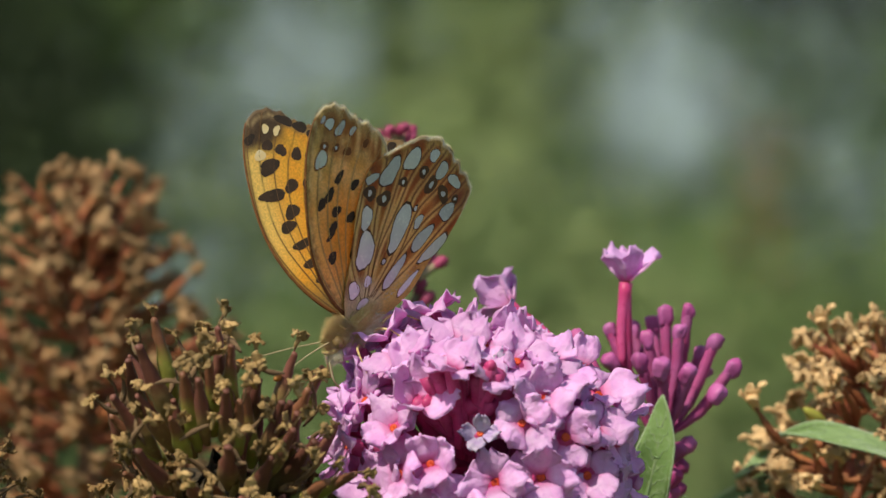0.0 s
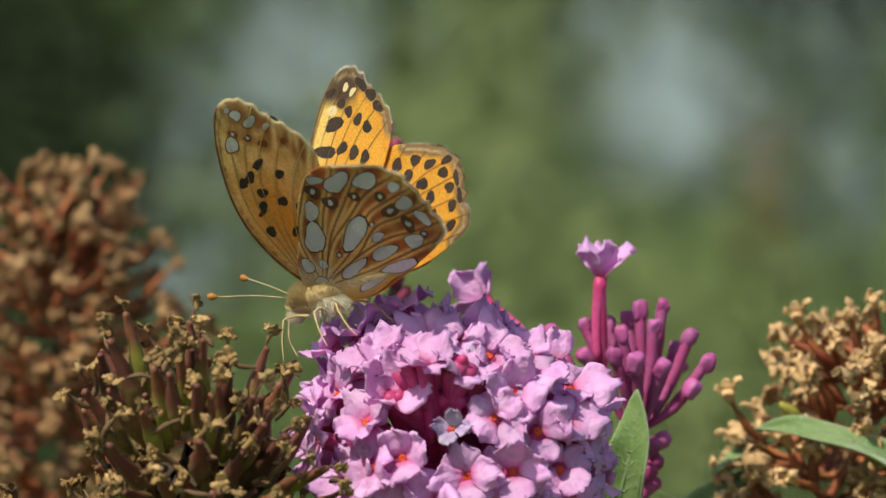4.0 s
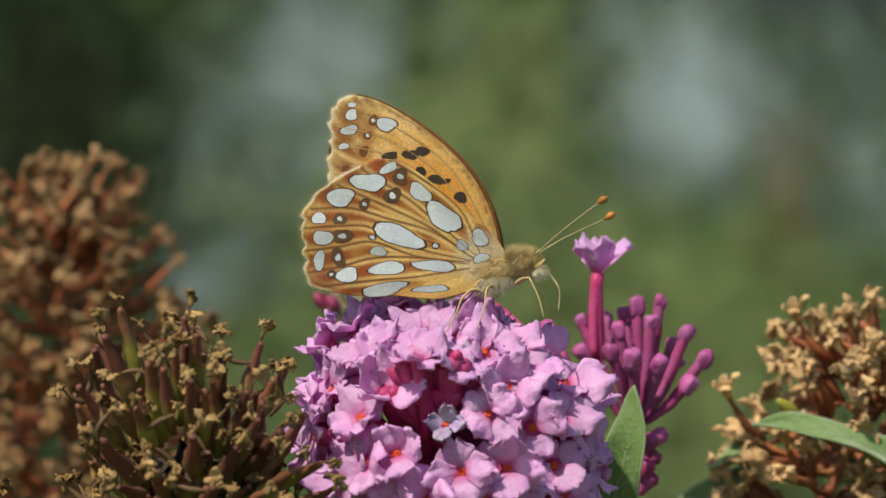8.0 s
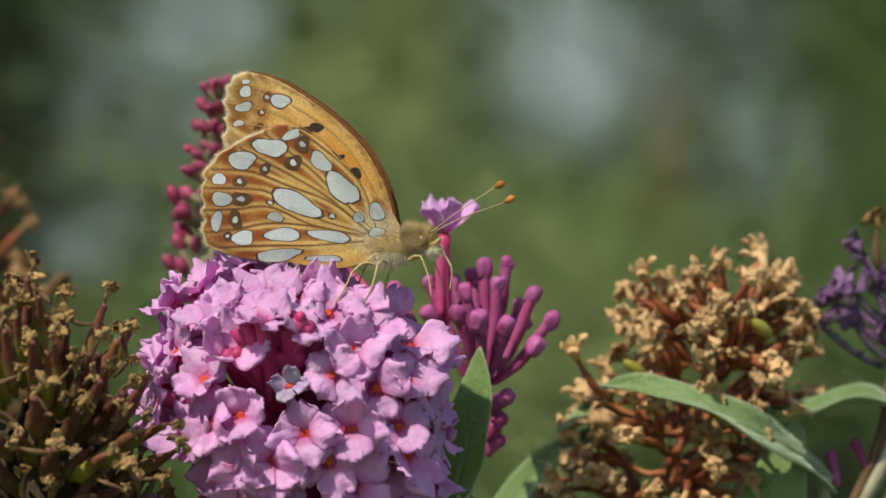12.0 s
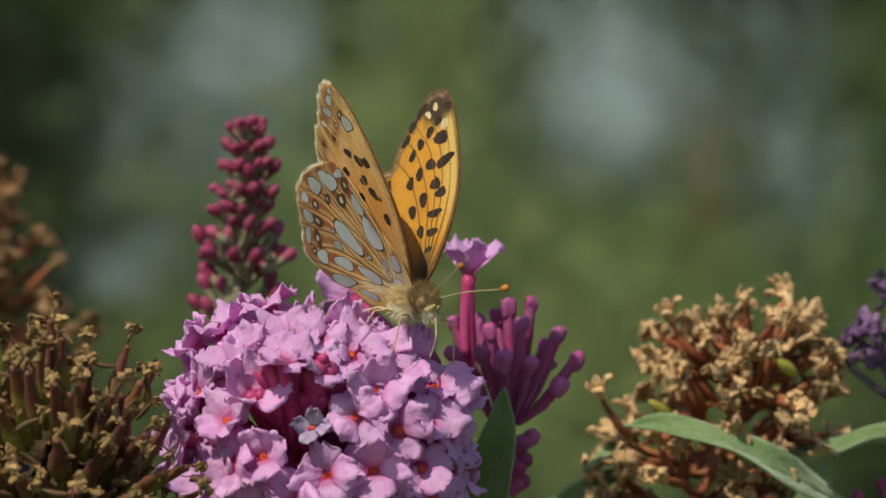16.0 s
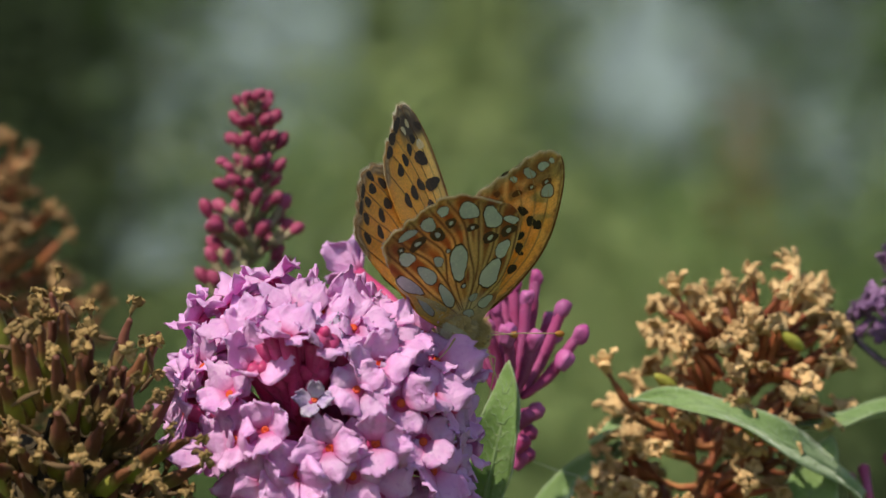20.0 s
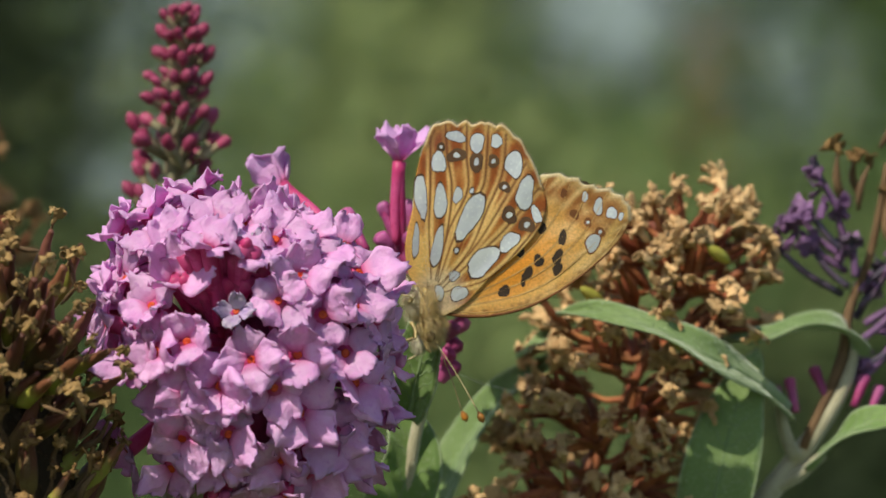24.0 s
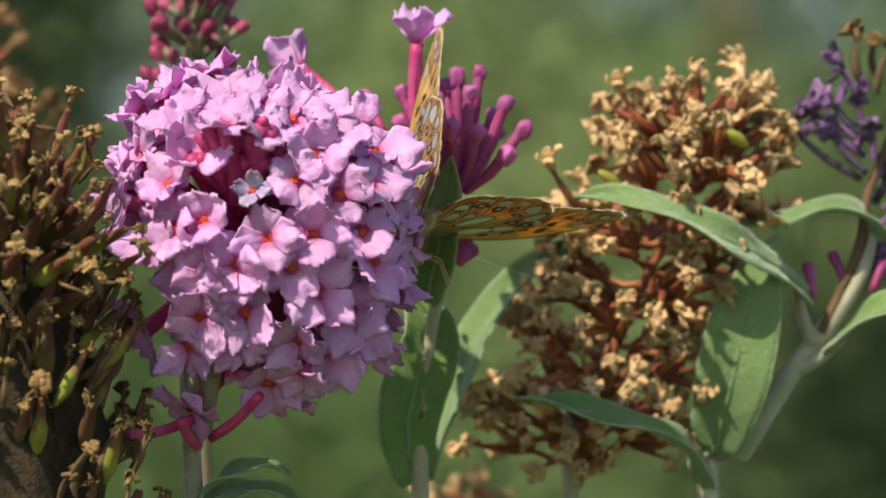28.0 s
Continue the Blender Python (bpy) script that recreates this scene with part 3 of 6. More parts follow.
# ---- dried seed heads ----
def trumpet(seed, s=1.0):
    """Dried flower: a narrow throat with four papery lobes, each curled its own way."""
    rr = random.Random(seed * 3 + 1)
    shapes = [turned([(0.2, -0.7), (0.32, 0.0), (0.4, 0.45), (0.46, 0.75)], 8, 4, 0.15, 0.1, seed)]
    for k in range(4):
        a = radians(90 * k + rr.uniform(-25, 25))
        lean, curl, length, wide = radians(rr.uniform(30, 85)), radians(rr.uniform(-280, 60)), rr.uniform(0.8, 1.5), rr.uniform(0.38, 0.72)
        out, tall, grid = 0.28, 0.5, []
        for i in range(6):
            u = i / 5
            w = wide * (0.5 + 0.6 * math.sin(u * 2.6)) * (1 - 0.35 * u * u)
            row = []
            for j in range(5):
                v = j / 2 - 1
                p = Vector((out, v * w, tall + 0.22 * v * v * math.sin(seed + 2 * k)))
                p += (0.15 + 0.42 * u) * noise.noise_vector(p * 3.1 + Vector((seed * 5.1, k * 3.3, 0)))
                row.append(Matrix.Rotation(a, 3, "Z") @ p * s)
            grid.append(row)
            out += math.cos(lean) * length / 5
            tall += math.sin(lean) * length / 5
            lean += curl / 5
        shapes.append(slab(grid, 0.1 * s))
    return joined(*shapes)


TIPS_TAN = [mesh("dried_flower", *trumpet(i), TAN) for i in range(8)]
TIPS_BROWN = [mesh("dried_flower", *trumpet(i + 10), BROWN) for i in range(8)]
TIPS_OCHRE = [mesh("dried_flower", *trumpet(i + 40), OCHRE) for i in range(8)]
TIPS_RUSSET = [mesh("dried_flower", *trumpet(i + 20), BROWN_RED) for i in range(8)]
TIPS_PURPLE = [mesh("wilted_flower", *trumpet(i + 30, 1.3), PURPLE if i % 3 else INK) for i in range(6)]
PODS = [mesh("pod", *turned([(0.26, -3.6), (0.46, -2.8), (0.78, -1.4), (0.74, 0.0), (0.56, 1.3), (0.40, 2.6), (0.30, 3.5), (0.34, 3.7), (0.14, 3.9)], 11, 2, 0.14, 0.22, i), POD_GREEN if i % 3 == 0 else POD) for i in range(6)]
YELLOW_POD = mesh("pod", *turned([(0.35, -2.2), (0.75, -1.4), (0.95, -0.2), (0.85, 0.8), (0.5, 1.7), (0.15, 2.3)], 9, 0, 0, 0.15, 2), POD_YELLOW)
STALKS = []
for i in range(8):
    rr = random.Random(i)
    b = Vector((rr.uniform(-0.8, 0.8), rr.uniform(-0.8, 0.8), 0))
    STALKS.append(mesh("dried_stalk", *tube([(0, 0, -6), b + Vector((0, 0, -3.4)), b * 0.6 + Vector((0, 0, -1.4)), (0, 0, 0)], [0.2, 0.5, 0.4, 0.22, 0.2], 9, 6, 0.2, i), RUST))
BEAKS = []
for i in range(6):
    rr = random.Random(i + 50)
    k = Vector((rr.uniform(-0.5, 0.5), rr.uniform(-0.5, 0.5), 0))
    BEAKS.append(mesh("dried_stalk", *tube([(0, 0, -3.0), k + Vector((0, 0, -1.6)), (0, 0, 0)], [0.17, 0.11, 0.1, 0.13], 9, 6, 0.25, i), STEM_BROWN))
STALKS_BROWN = [m.copy() for m in STALKS]
for m in STALKS_BROWN:
    m.materials[0] = STEM_BROWN


def dried(parent, at, way, size, rnd, tips, stalks):
    s = piece("dried_floret", rnd.choice(stalks), parent, basis(at, way, rnd.uniform(0, 6.28), size))
    m = Matrix.Rotation(rnd.uniform(-0.9, 0.9), 4, "X") @ Matrix.Rotation(rnd.uniform(-0.9, 0.9), 4, "Y") @ Matrix.Rotation(rnd.uniform(0, 6), 4, "Z")
    piece("dried_flower", rnd.choice(tips), s, m @ Matrix.Diagonal((rnd.uniform(0.85, 1.25), rnd.uniform(0.9, 1.35), rnd.uniform(0.9, 1.4), 1)))


def seed_head(name, c, radii, n, tips, stalks, label, stem, foot, seed, size=1.0, low=-1.0, taper=0.0, stem_mat=None, lean=0.0):
    """A panicle of dried florets on an uneven body (radii across, deep, up); lean: sideways mm per mm of height."""
    rnd = random.Random(seed)
    head = thing(name, c, label, "seed head", "dried seed heads")
    a, b, h = radii
    for i in range(n):
        z = 1 - (1 - low) * (i + 0.5) / n
        an = i * 2.39996 + rnd.uniform(-0.3, 0.3)
        r = math.sqrt(max(0.0, 1 - z * z)) if z > 0 else 1 - taper * z * z
        k = rnd.choice((rnd.uniform(0.35, 0.8), rnd.uniform(0.75, 1.12)))
        v = Vector((a * r * math.cos(an) * k + lean * h * z, b * r * math.sin(an) * k, h * z * (0.85 + 0.2 * k)))
        way = Vector((math.cos(an) * (0.4 + r), math.sin(an) * (0.4 + r), 0.7 + 0.5 * z)) + Vector([rnd.uniform(-0.5, 0.5) for _ in range(3)])
        dried(head, v, way, size * rnd.uniform(0.75, 1.2), rnd, tips, stalks)
    pts = [Vector((lean * h * z, 0, h * z)) for z in (0.8, 0.3, -0.3, low)]
    piece("axis", mesh("axis", *tube(pts, [0.4, 0.9, 1.0, 1.1], 14, 8, 0.2, seed), stem_mat or STEM_BROWN), head)
    for i in range(int(n / 7)):
        z = rnd.uniform(low, 0.7)
        an = rnd.uniform(0, 6.28)
        p0 = Vector((lean * h * z, 0, h * z))
        p1 = p0 + Vector((a * 0.6 * math.cos(an), b * 0.6 * math.sin(an), rnd.uniform(0.5, 3)))
        piece("side_twig", mesh("side_twig", *tube([p0, p0.lerp(p1, 0.5) + Vector((0, 0, -0.4)), p1], [0.5, 0.35, 0.25], 8, 6, 0.2, i), rnd.choice((RUST, STEM_BROWN))), head)
    stem_to_ground("stem", head, c, [Vector(c) + pts[-1]] + stem, [0.9, 1.1, 1.2], foot, stem_mat or STEM_BROWN, seed)
    return head


def left_head():
    """Nearer seed head with green and brown pods."""
    c = P(-24.13, 2.00, -19.08)
    rnd = random.Random(3)
    head = thing("seed_head", c, "faded brown seed head with olive-green pods and curled dry petals", "seed head", "dried seed heads")
    tops = [P(-30.29, 2.00, -5.53), P(-31.65, 0.00, -7.87), P(-24.13, 2.00, -6.32), P(-22.80, -2.00, -7.83), P(-20.67, 2.00, -9.25), P(-17.05, 4.00, -8.76), P(-15.62, 2.00, -12.17), P(-34.03, 0.00, -12.63),
            P(-31.47, -2.00, -12.56), P(-27.11, -4.00, -10.39), P(-25.73, -5.00, -10.89), P(-23.06, -6.00, -11.89), P(-21.89, -4.00, -13.01), P(-18.02, -3.00, -13.04), P(-22.73, -7.00, -17.04), P(-28.33, -5.00, -14.53),
            P(-18.90, -6.00, -18.12), P(-14.92, -2.00, -16.76), P(-13.83, -3.00, -20.38), P(-26.62, -7.00, -20.14), P(-31.55, -4.00, -17.71), P(-24.90, -2.00, -9.40), P(-20.17, -2.00, -10.98), P(-16.88, -5.00, -15.57),
            P(-11.24, -2.00, -19.91), P(-20.92, -7.00, -21.70), P(-29.90, -5.00, -21.82), P(-16.35, -5.00, -22.34)]
    axis0 = Vector((0, 8, -6))
    for k, t in enumerate(tops):
        v = t - c
        way = ((v - axis0 - Vector((0, 0, rnd.uniform(2, 7)))).normalized() + Vector((0, 0, 0.45))).normalized()
        L = rnd.uniform(0.95, 1.35)
        piece("pod", PODS[k % 6], head, basis(v - way * 3.9 * L + Vector((0, -1.2, 0)), way, rnd.uniform(0, 6), L))
        bent = (way + Vector([rnd.uniform(-0.3, 0.3) for _ in range(3)])).normalized()
        top = v + bent * rnd.uniform(0.6, 2.4)
        piece("dried_stalk", rnd.choice(BEAKS), head, basis(top, bent, rnd.uniform(0, 6), rnd.uniform(0.8, 1.1)))
        piece("dried_flower", rnd.choice(TIPS_OCHRE), head, basis(top, bent + Vector([rnd.uniform(-0.9, 0.9) for _ in range(3)]), rnd.uniform(0, 6), rnd.uniform(0.6, 0.95)))
        side = v + Vector((rnd.uniform(-2.4, 2.4), rnd.uniform(1.0, 3.5), rnd.uniform(-4.5, -1.0)))
        piece("pod", PODS[(k * 5 + 2) % 6], head, basis(side - way * 3.5, way + Vector([rnd.uniform(-0.25, 0.25) for _ in range(3)]), rnd.uniform(0, 6), rnd.uniform(0.85, 1.15)))
        for _ in range(2):
            w = v + Vector([rnd.uniform(-2.2, 2.2), rnd.uniform(-1.5, 2), rnd.uniform(-5, 0.3)])
            dried(head, w, way + Vector([rnd.uniform(-0.9, 0.9) for _ in range(3)]), rnd.uniform(0.45, 0.75), rnd, TIPS_OCHRE, STALKS_BROWN)
    for i in range(260):
        u = rnd.random()
        an = rnd.uniform(0, 6.28)
        z = -2 - 46 * u
        r = (8.0 + 4.5 * min(1, u * 3)) * (1 - 0.35 * max(0, u - 0.6)) * rnd.uniform(0.75, 1.1)
        v = Vector((r * math.cos(an) * 1.05, 4 + r * math.sin(an) * 0.8, z))
        way = Vector((math.cos(an), math.sin(an), 1.5)) + Vector([rnd.uniform(-0.5, 0.5) for _ in range(3)])
        if rnd.random() < 0.35:
            piece("pod", rnd.choice(PODS), head, basis(v, way, rnd.uniform(0, 6), rnd.uniform(0.8, 1.1)))
        dried(head, v + way.normalized() * 3, way, rnd.uniform(0.6, 0.9), rnd, TIPS_BROWN, STALKS_BROWN)
    # added solid filler; its dark colour stands for shade between the stalks
    piece("core", mesh("core", *turned([(3, -52), (7.4, -40), (9.4, -22), (8.0, -13), (6.0, -7), (3.0, -2), (0.8, 0)], 30, 0, 0, 2.6, 5), CORE_SHADE), head, Matrix.Translation((0, 0.006, 0)), "solid core coloured near-black for the shade among the dry stalks")
    stem_to_ground("stem", head, c, [c + Vector((0, 4, -20)), c + Vector((0, 6, -60))], [1.1, 1.3], FOOT + Vector((-60, -20, 0)), STEM_BROWN, 4)


def right_head():
    """Tan seed head: bunches of dried flowers on side twigs round a leaning axis."""
    rnd = random.Random(9)
    c = P(42.19, 48.00, -24.14)
    head = thing("seed_head", c, "tan dried seed head with crumpled flowers on rust-red stalks", "seed head", "dried seed heads")
    line = [p - c for p in (P(46.37, 48.00, -13.43), P(44.77, 48.00, -18.72), P(39.49, 48.00, -28.96), P(35.00, 48.00, -39.83), P(32.95, 49.00, -49.63))]
    ax = curve(line, 41)
    piece("axis", mesh("axis", *tube(line, [0.35, 0.5, 0.6, 0.7], 18, 8, 0.2, 9), RUST), head)
    for i in range(46):
        u = (i + 0.3) / 46
        p = ax[int(u * 40)]
        an = i * 2.39996 + rnd.uniform(-0.3, 0.3)
        R0 = 11.6 * min(1, 0.35 + u * 4.2)
        rad = Vector((math.cos(an), 0.8 * math.sin(an), 0))
        up = 0.45 + 0.8 * max(0, 1 - u / 0.28)
        node = p + rad * R0 * rnd.uniform(0.2, 0.52) + Vector((0, 0, up * 1.4))
        piece("side_twig", mesh("side_twig", *tube([p, p.lerp(node, 0.5) + Vector((0, 0, -0.5)), node], [0.4, 0.34, 0.3], 8, 6, 0.2, i), RUST), head)
        for k in range(7):
            way = (1.1 * rad + Vector((0, 0, up)) + 0.75 * Vector([rnd.uniform(-1, 1) for _ in range(3)])).normalized()
            L = rnd.uniform(0.85, 1.25)
            dried(head, node + way * 6 * L, way, L, rnd, TIPS_TAN, STALKS)
    for g in (P(36.07, 41.00, -16.59), P(49.24, 41.00, -12.22), P(44.87, 40.00, -21.40)):
        piece("pod", YELLOW_POD, head, basis(g - c, (-0.7, -0.4, 0.5), 0, 0.75), "yellow-green seed pod")
    for g in (P(29.98, 44.00, -15.42), P(37.34, 45.00, -7.28)):
        dried(head, g - c, Vector((-0.5, -0.2, 0.6)), 1.1, random.Random(4), TIPS_TAN, STALKS)
    stem_to_ground("stem", head, c, [c + line[-1], P(32.71, 50.00, -58.27)], [0.8, 0.9, 1.0], FOOT + Vector((40, 10, 0)), STEM, 9, "felted stem")


def heads():
    left_head()
    seed_head("seed_head", P(-46.11, 110.00, -13.82), (17.0, 12, 24.5), 400, TIPS_RUSSET, STALKS, "tall russet-brown dried seed head out of focus behind", [P(-45.42, 110.00, -52.71)], FOOT + Vector((-70, 30, 0)), 7, 1.12, -1.6, 0.05)
    right_head()
    seed_head("seed_head", P(-49.50, 6.00, -24.46), (7.5, 6, 8.5), 110, TIPS_BROWN, STALKS_BROWN, "small dark brown seed head with one faded lilac floret", [P(-50.33, 8.00, -40.90)], FOOT + Vector((-90, -30, 0)), 13, 0.6)
    lilac = [h for h in scene.objects if h.name.startswith("seed_head")][-1]
    floret(lilac, P(-49.15, -2.00, -18.73) - P(-49.50, 6.00, -24.46), (0.1, -0.9, 0.3), 0.3, 1.5, random.Random(2), PETALS_OLD)
    seed_head("seed_head", P(21.60, 95.00, -63.21), (10, 8, 9), 90, TIPS_TAN, STALKS, "low tan dried seed head further back in the bush", [P(22.30, 96.00, -77.99)], FOOT + Vector((20, 40, 0)), 17, 0.9)


def bud_cluster():
    """Young side shoot: one open floret over a fan of closed magenta buds."""
    rnd = random.Random(21)
    c = P(19.89, 33.00, -17.58)
    t = thing("bud_cluster", c, "upright shoot of closed magenta buds with one open pink floret", "flower buds")
    tip = P(15.84, 33.00, -2.60) - c
    way = tip - (P(15.38, 33.00, -14.40) - c)
    floret(t, tip, way, 0.5, 1.0, rnd, PETALS_UP)
    low = P(16.12, 34.00, -15.01) - c
    piece("floret_tube", mesh("floret_tube", *tube([low, low.lerp(tip, 0.5), tip], [0.5, 0.58, 0.56], 8, 8, 0.05), TUBE), t)
    for i, (tp, dx) in enumerate((
            (P(22.03, 33.00, -6.48), 0), (P(21.05, 31.00, -8.46), 0), (P(24.45, 32.00, -9.46), 0), (P(26.07, 32.00, -11.94), 0), (P(24.33, 31.00, -14.44), 0), (P(19.94, 34.00, -6.90), 0),
            (P(18.11, 32.00, -9.17), 0), (P(14.61, 34.00, -8.35), 0), (P(18.88, 36.00, -7.81), 0), (P(17.32, 30.00, -11.42), 0), (P(14.76, 32.00, -11.48), 0), (P(23.31, 35.00, -10.69), 0),
            (P(21.57, 30.00, -12.56), 0), (P(19.22, 29.00, -11.96), 0), (P(23.66, 36.00, -12.47), 0), (P(17.00, 37.00, -8.41), 0))):
        b = tp - c
        root = Vector((b.x * 0.25 - 0.3, b.y * 0.3, -0.3 + b.z * 0.05))
        d = (b - root)
        piece("bud", mesh("bud", *tube([root, root + d * 0.55 + Vector((0.2, 0, -0.15)), b, b + d.normalized() * 1.0], [0.3, 0.4, 0.5, 0.58, 0.6, 0.58, 0.54, 0.55], 22, 9, 0.16, i), BUD), t)
        piece("bud_tip", mesh("bud_tip", *turned([(0.46, -1.0), (0.62, -0.6), (0.76, -0.1), (0.80, 0.4), (0.68, 0.8), (0.42, 1.0), (0.12, 1.05)], 16, 4, 0.16, 0.26, i), BUD_TIP), t, basis(b + d.normalized() * 0.9, d + Vector([rnd.uniform(-1.5, 1.5) for _ in range(3)]), rnd.uniform(0, 6), rnd.uniform(0.85, 1.15)))
    for i, b in enumerate((P(22.90, 33.00, -18.56), P(21.63, 31.00, -18.92), P(22.09, 34.00, -20.81), P(21.11, 32.00, -21.57), P(20.87, 33.00, -23.36), P(21.85, 35.00, -23.07))):
        b = b - c
        root = Vector((b.x * 0.2, b.y, b.z - 1.8))
        piece("bud", mesh("bud", *tube([root, root.lerp(b, 0.6), b], [0.4, 0.75, 0.95, 0.5], 9, 8, 0.06, i), BUD), t)
    stem_to_ground("stem", t, c, [P(19.48, 34.00, -14.43), P(19.94, 34.00, -18.49), P(18.85, 34.00, -25.20), P(17.23, 35.00, -32.25), P(16.42, 36.00, -41.11), P(16.25, 38.00, -50.74)], [0.7, 0.6, 0.6, 0.7, 0.9, 1.0], FOOT, STEM, 6, "felted stem")


def spike():
    """Young flower spike with tiers of unopened crimson buds."""
    rnd = random.Random(31)
    c = P(-8.86, 56.00, -5.13)
    t = thing("bud_spike", c, "slender spike of tight crimson buds on a grey-green stalk", "flower buds")
    top = P(-7.75, 56.00, 13.12) - c
    axis = lambda u: top * u + Vector((0.5 * math.sin(3 * u), 0, 0))
    BUDS = [mesh("bud", *turned([(0.2, -1.0), (0.46, -0.6), (0.62, 0.0), (0.58, 0.55), (0.3, 1.0), (0.1, 1.1)], 9, 4, 0.12, 0.2, i), BUD_SPIKE) for i in range(4)]
    TWIG = [mesh("bud_stalk", *tube([(0, 0, -3), (0.15, 0, -1.5), (0, 0, -0.5)], [0.34, 0.42, 0.5], 6, 6, 0.1, i), CALYX) for i in range(3)]
    for i in range(88):
        u = (i // 11 + 0.5 + rnd.uniform(-0.3, 0.3) * rnd.random()) / 8
        a = i * 2.39996
        r = (5.6 - 4.2 * u) * rnd.uniform(0.45, 1.12)
        if 0.02 < u < 0.07:
            continue
        v = axis(u) + Vector((r * math.cos(a), r * math.sin(a), 1.6 + rnd.uniform(-0.6, 0.6)))
        way = Vector((math.cos(a), math.sin(a), 0.9))
        tw = piece("bud_stalk", rnd.choice(TWIG), t, basis(v, way + Vector([rnd.uniform(-0.4, 0.4) for _ in range(3)]), 0, rnd.uniform(0.7, 1.25) * (1.1 - 0.25 * u)))
        piece("bud", rnd.choice(BUDS), tw, Matrix.Rotation(rnd.uniform(-0.3, 0.3), 4, "X"))
    for q in (P(-12.23, 56.00, -3.60), P(-10.34, 55.00, -3.90), P(-13.15, 56.00, -5.75), P(-5.22, 57.00, -3.31), P(-11.82, 54.00, -6.02), P(-4.57, 56.00, -4.52)):
        b = q - c
        root = Vector((b.x * 0.2, b.y * 0.2, b.z - 4))
        tw = piece("bud_stalk", mesh("bud_stalk", *tube([root, root.lerp(b, 0.6) + Vector((0, 0, -0.5)), b], [0.4, 0.45, 0.5], 7, 6, 0.1), CALYX), t)
        piece("bud", rnd.choice(BUDS), tw, basis(b, b - root, 0, 1.1))
    stem_to_ground("stem", t, c, [axis(1.02) + c, axis(0.5) + c, c, c + Vector((0.5, 0, -20))], [0.3, 0.75, 0.85, 0.95, 1.0], FOOT + Vector((-10, 30, 0)), CALYX, 8, "grey-green felted stalk")


# ---- leaves and branch ----
def leaf(name, spine, width, label, material, tilt, wave=0.3, fold=0.25, seed=0, tipw=0.12):
    """Lance-shaped leaf along spine (mm); tilt: the way its upper side faces."""
    o = Vector(spine[0])
    t = thing(name, o, label, "leaf", "bush leaves")
    c = curve([Vector(p) - o for p in spine], 22)
    up = Vector(tilt).normalized()
    grid = []
    for i, p in enumerate(c):
        u = i / 21
        d = (c[min(i + 1, 21)] - c[max(i - 1, 0)]).normalized()
        s = d.cross(up).normalized()
        nn = s.cross(d).normalized()
        w = width / 2 * (max(0.0, math.sin(math.pi * min(1, 0.06 + 0.94 * u) ** 0.8)) ** 0.75 + (tipw if u < 0.1 else 0.02))
        row = []
        for j in range(11):
            v = j / 5 - 1
            z = fold * w * abs(v) ** 1.4 + wave * math.sin(u * 13 + seed + (1.5 if v > 0 else 0)) * v * v + 0.08 * math.cos(abs(v) * 3 - u * 40) * (1 - abs(v))
            row.append(p + s * (v * w) + nn * z)
        grid.append(row)
    piece("blade", mesh("blade", *slab(grid, 0.28), material), t)
    for side in (0, 10):
        piece("leaf_rim", mesh("leaf_rim", *tube([g[side] for g in grid], [0.13, 0.16, 0.16, 0.12], 40, 5, 0.4, seed), RIM), t, None, "pale felted rim")
    rib = [g[5] for g in grid]
    nrm = [(grid[i][6] - grid[i][4]).cross(c[min(i + 1, 21)] - c[max(i - 1, 0)]).normalized() for i in range(22)]
    piece("midrib", mesh("midrib", *tube([rib[i] + nrm[i] * 0.06 for i in range(0, 22, 3)], [0.36, 0.24, 0.18, 0.1], 22, 6), RIB), t)
    for i in range(3, 19, 2):
        for sgn in (-1, 1):
            pts = []
            for k in range(5):
                a, b = min(20, i + k // 2), 5 + sgn * k
                q = (grid[a][b + 1] - grid[a][b - 1]).cross(grid[a + 1][b] - grid[a - 1][b]).normalized()
                pts.append(grid[a][b] + q * 0.13)
            piece("side_vein", mesh("side_vein", *tube(pts, [0.09, 0.04], 9, 5), RIB), t)
    return t


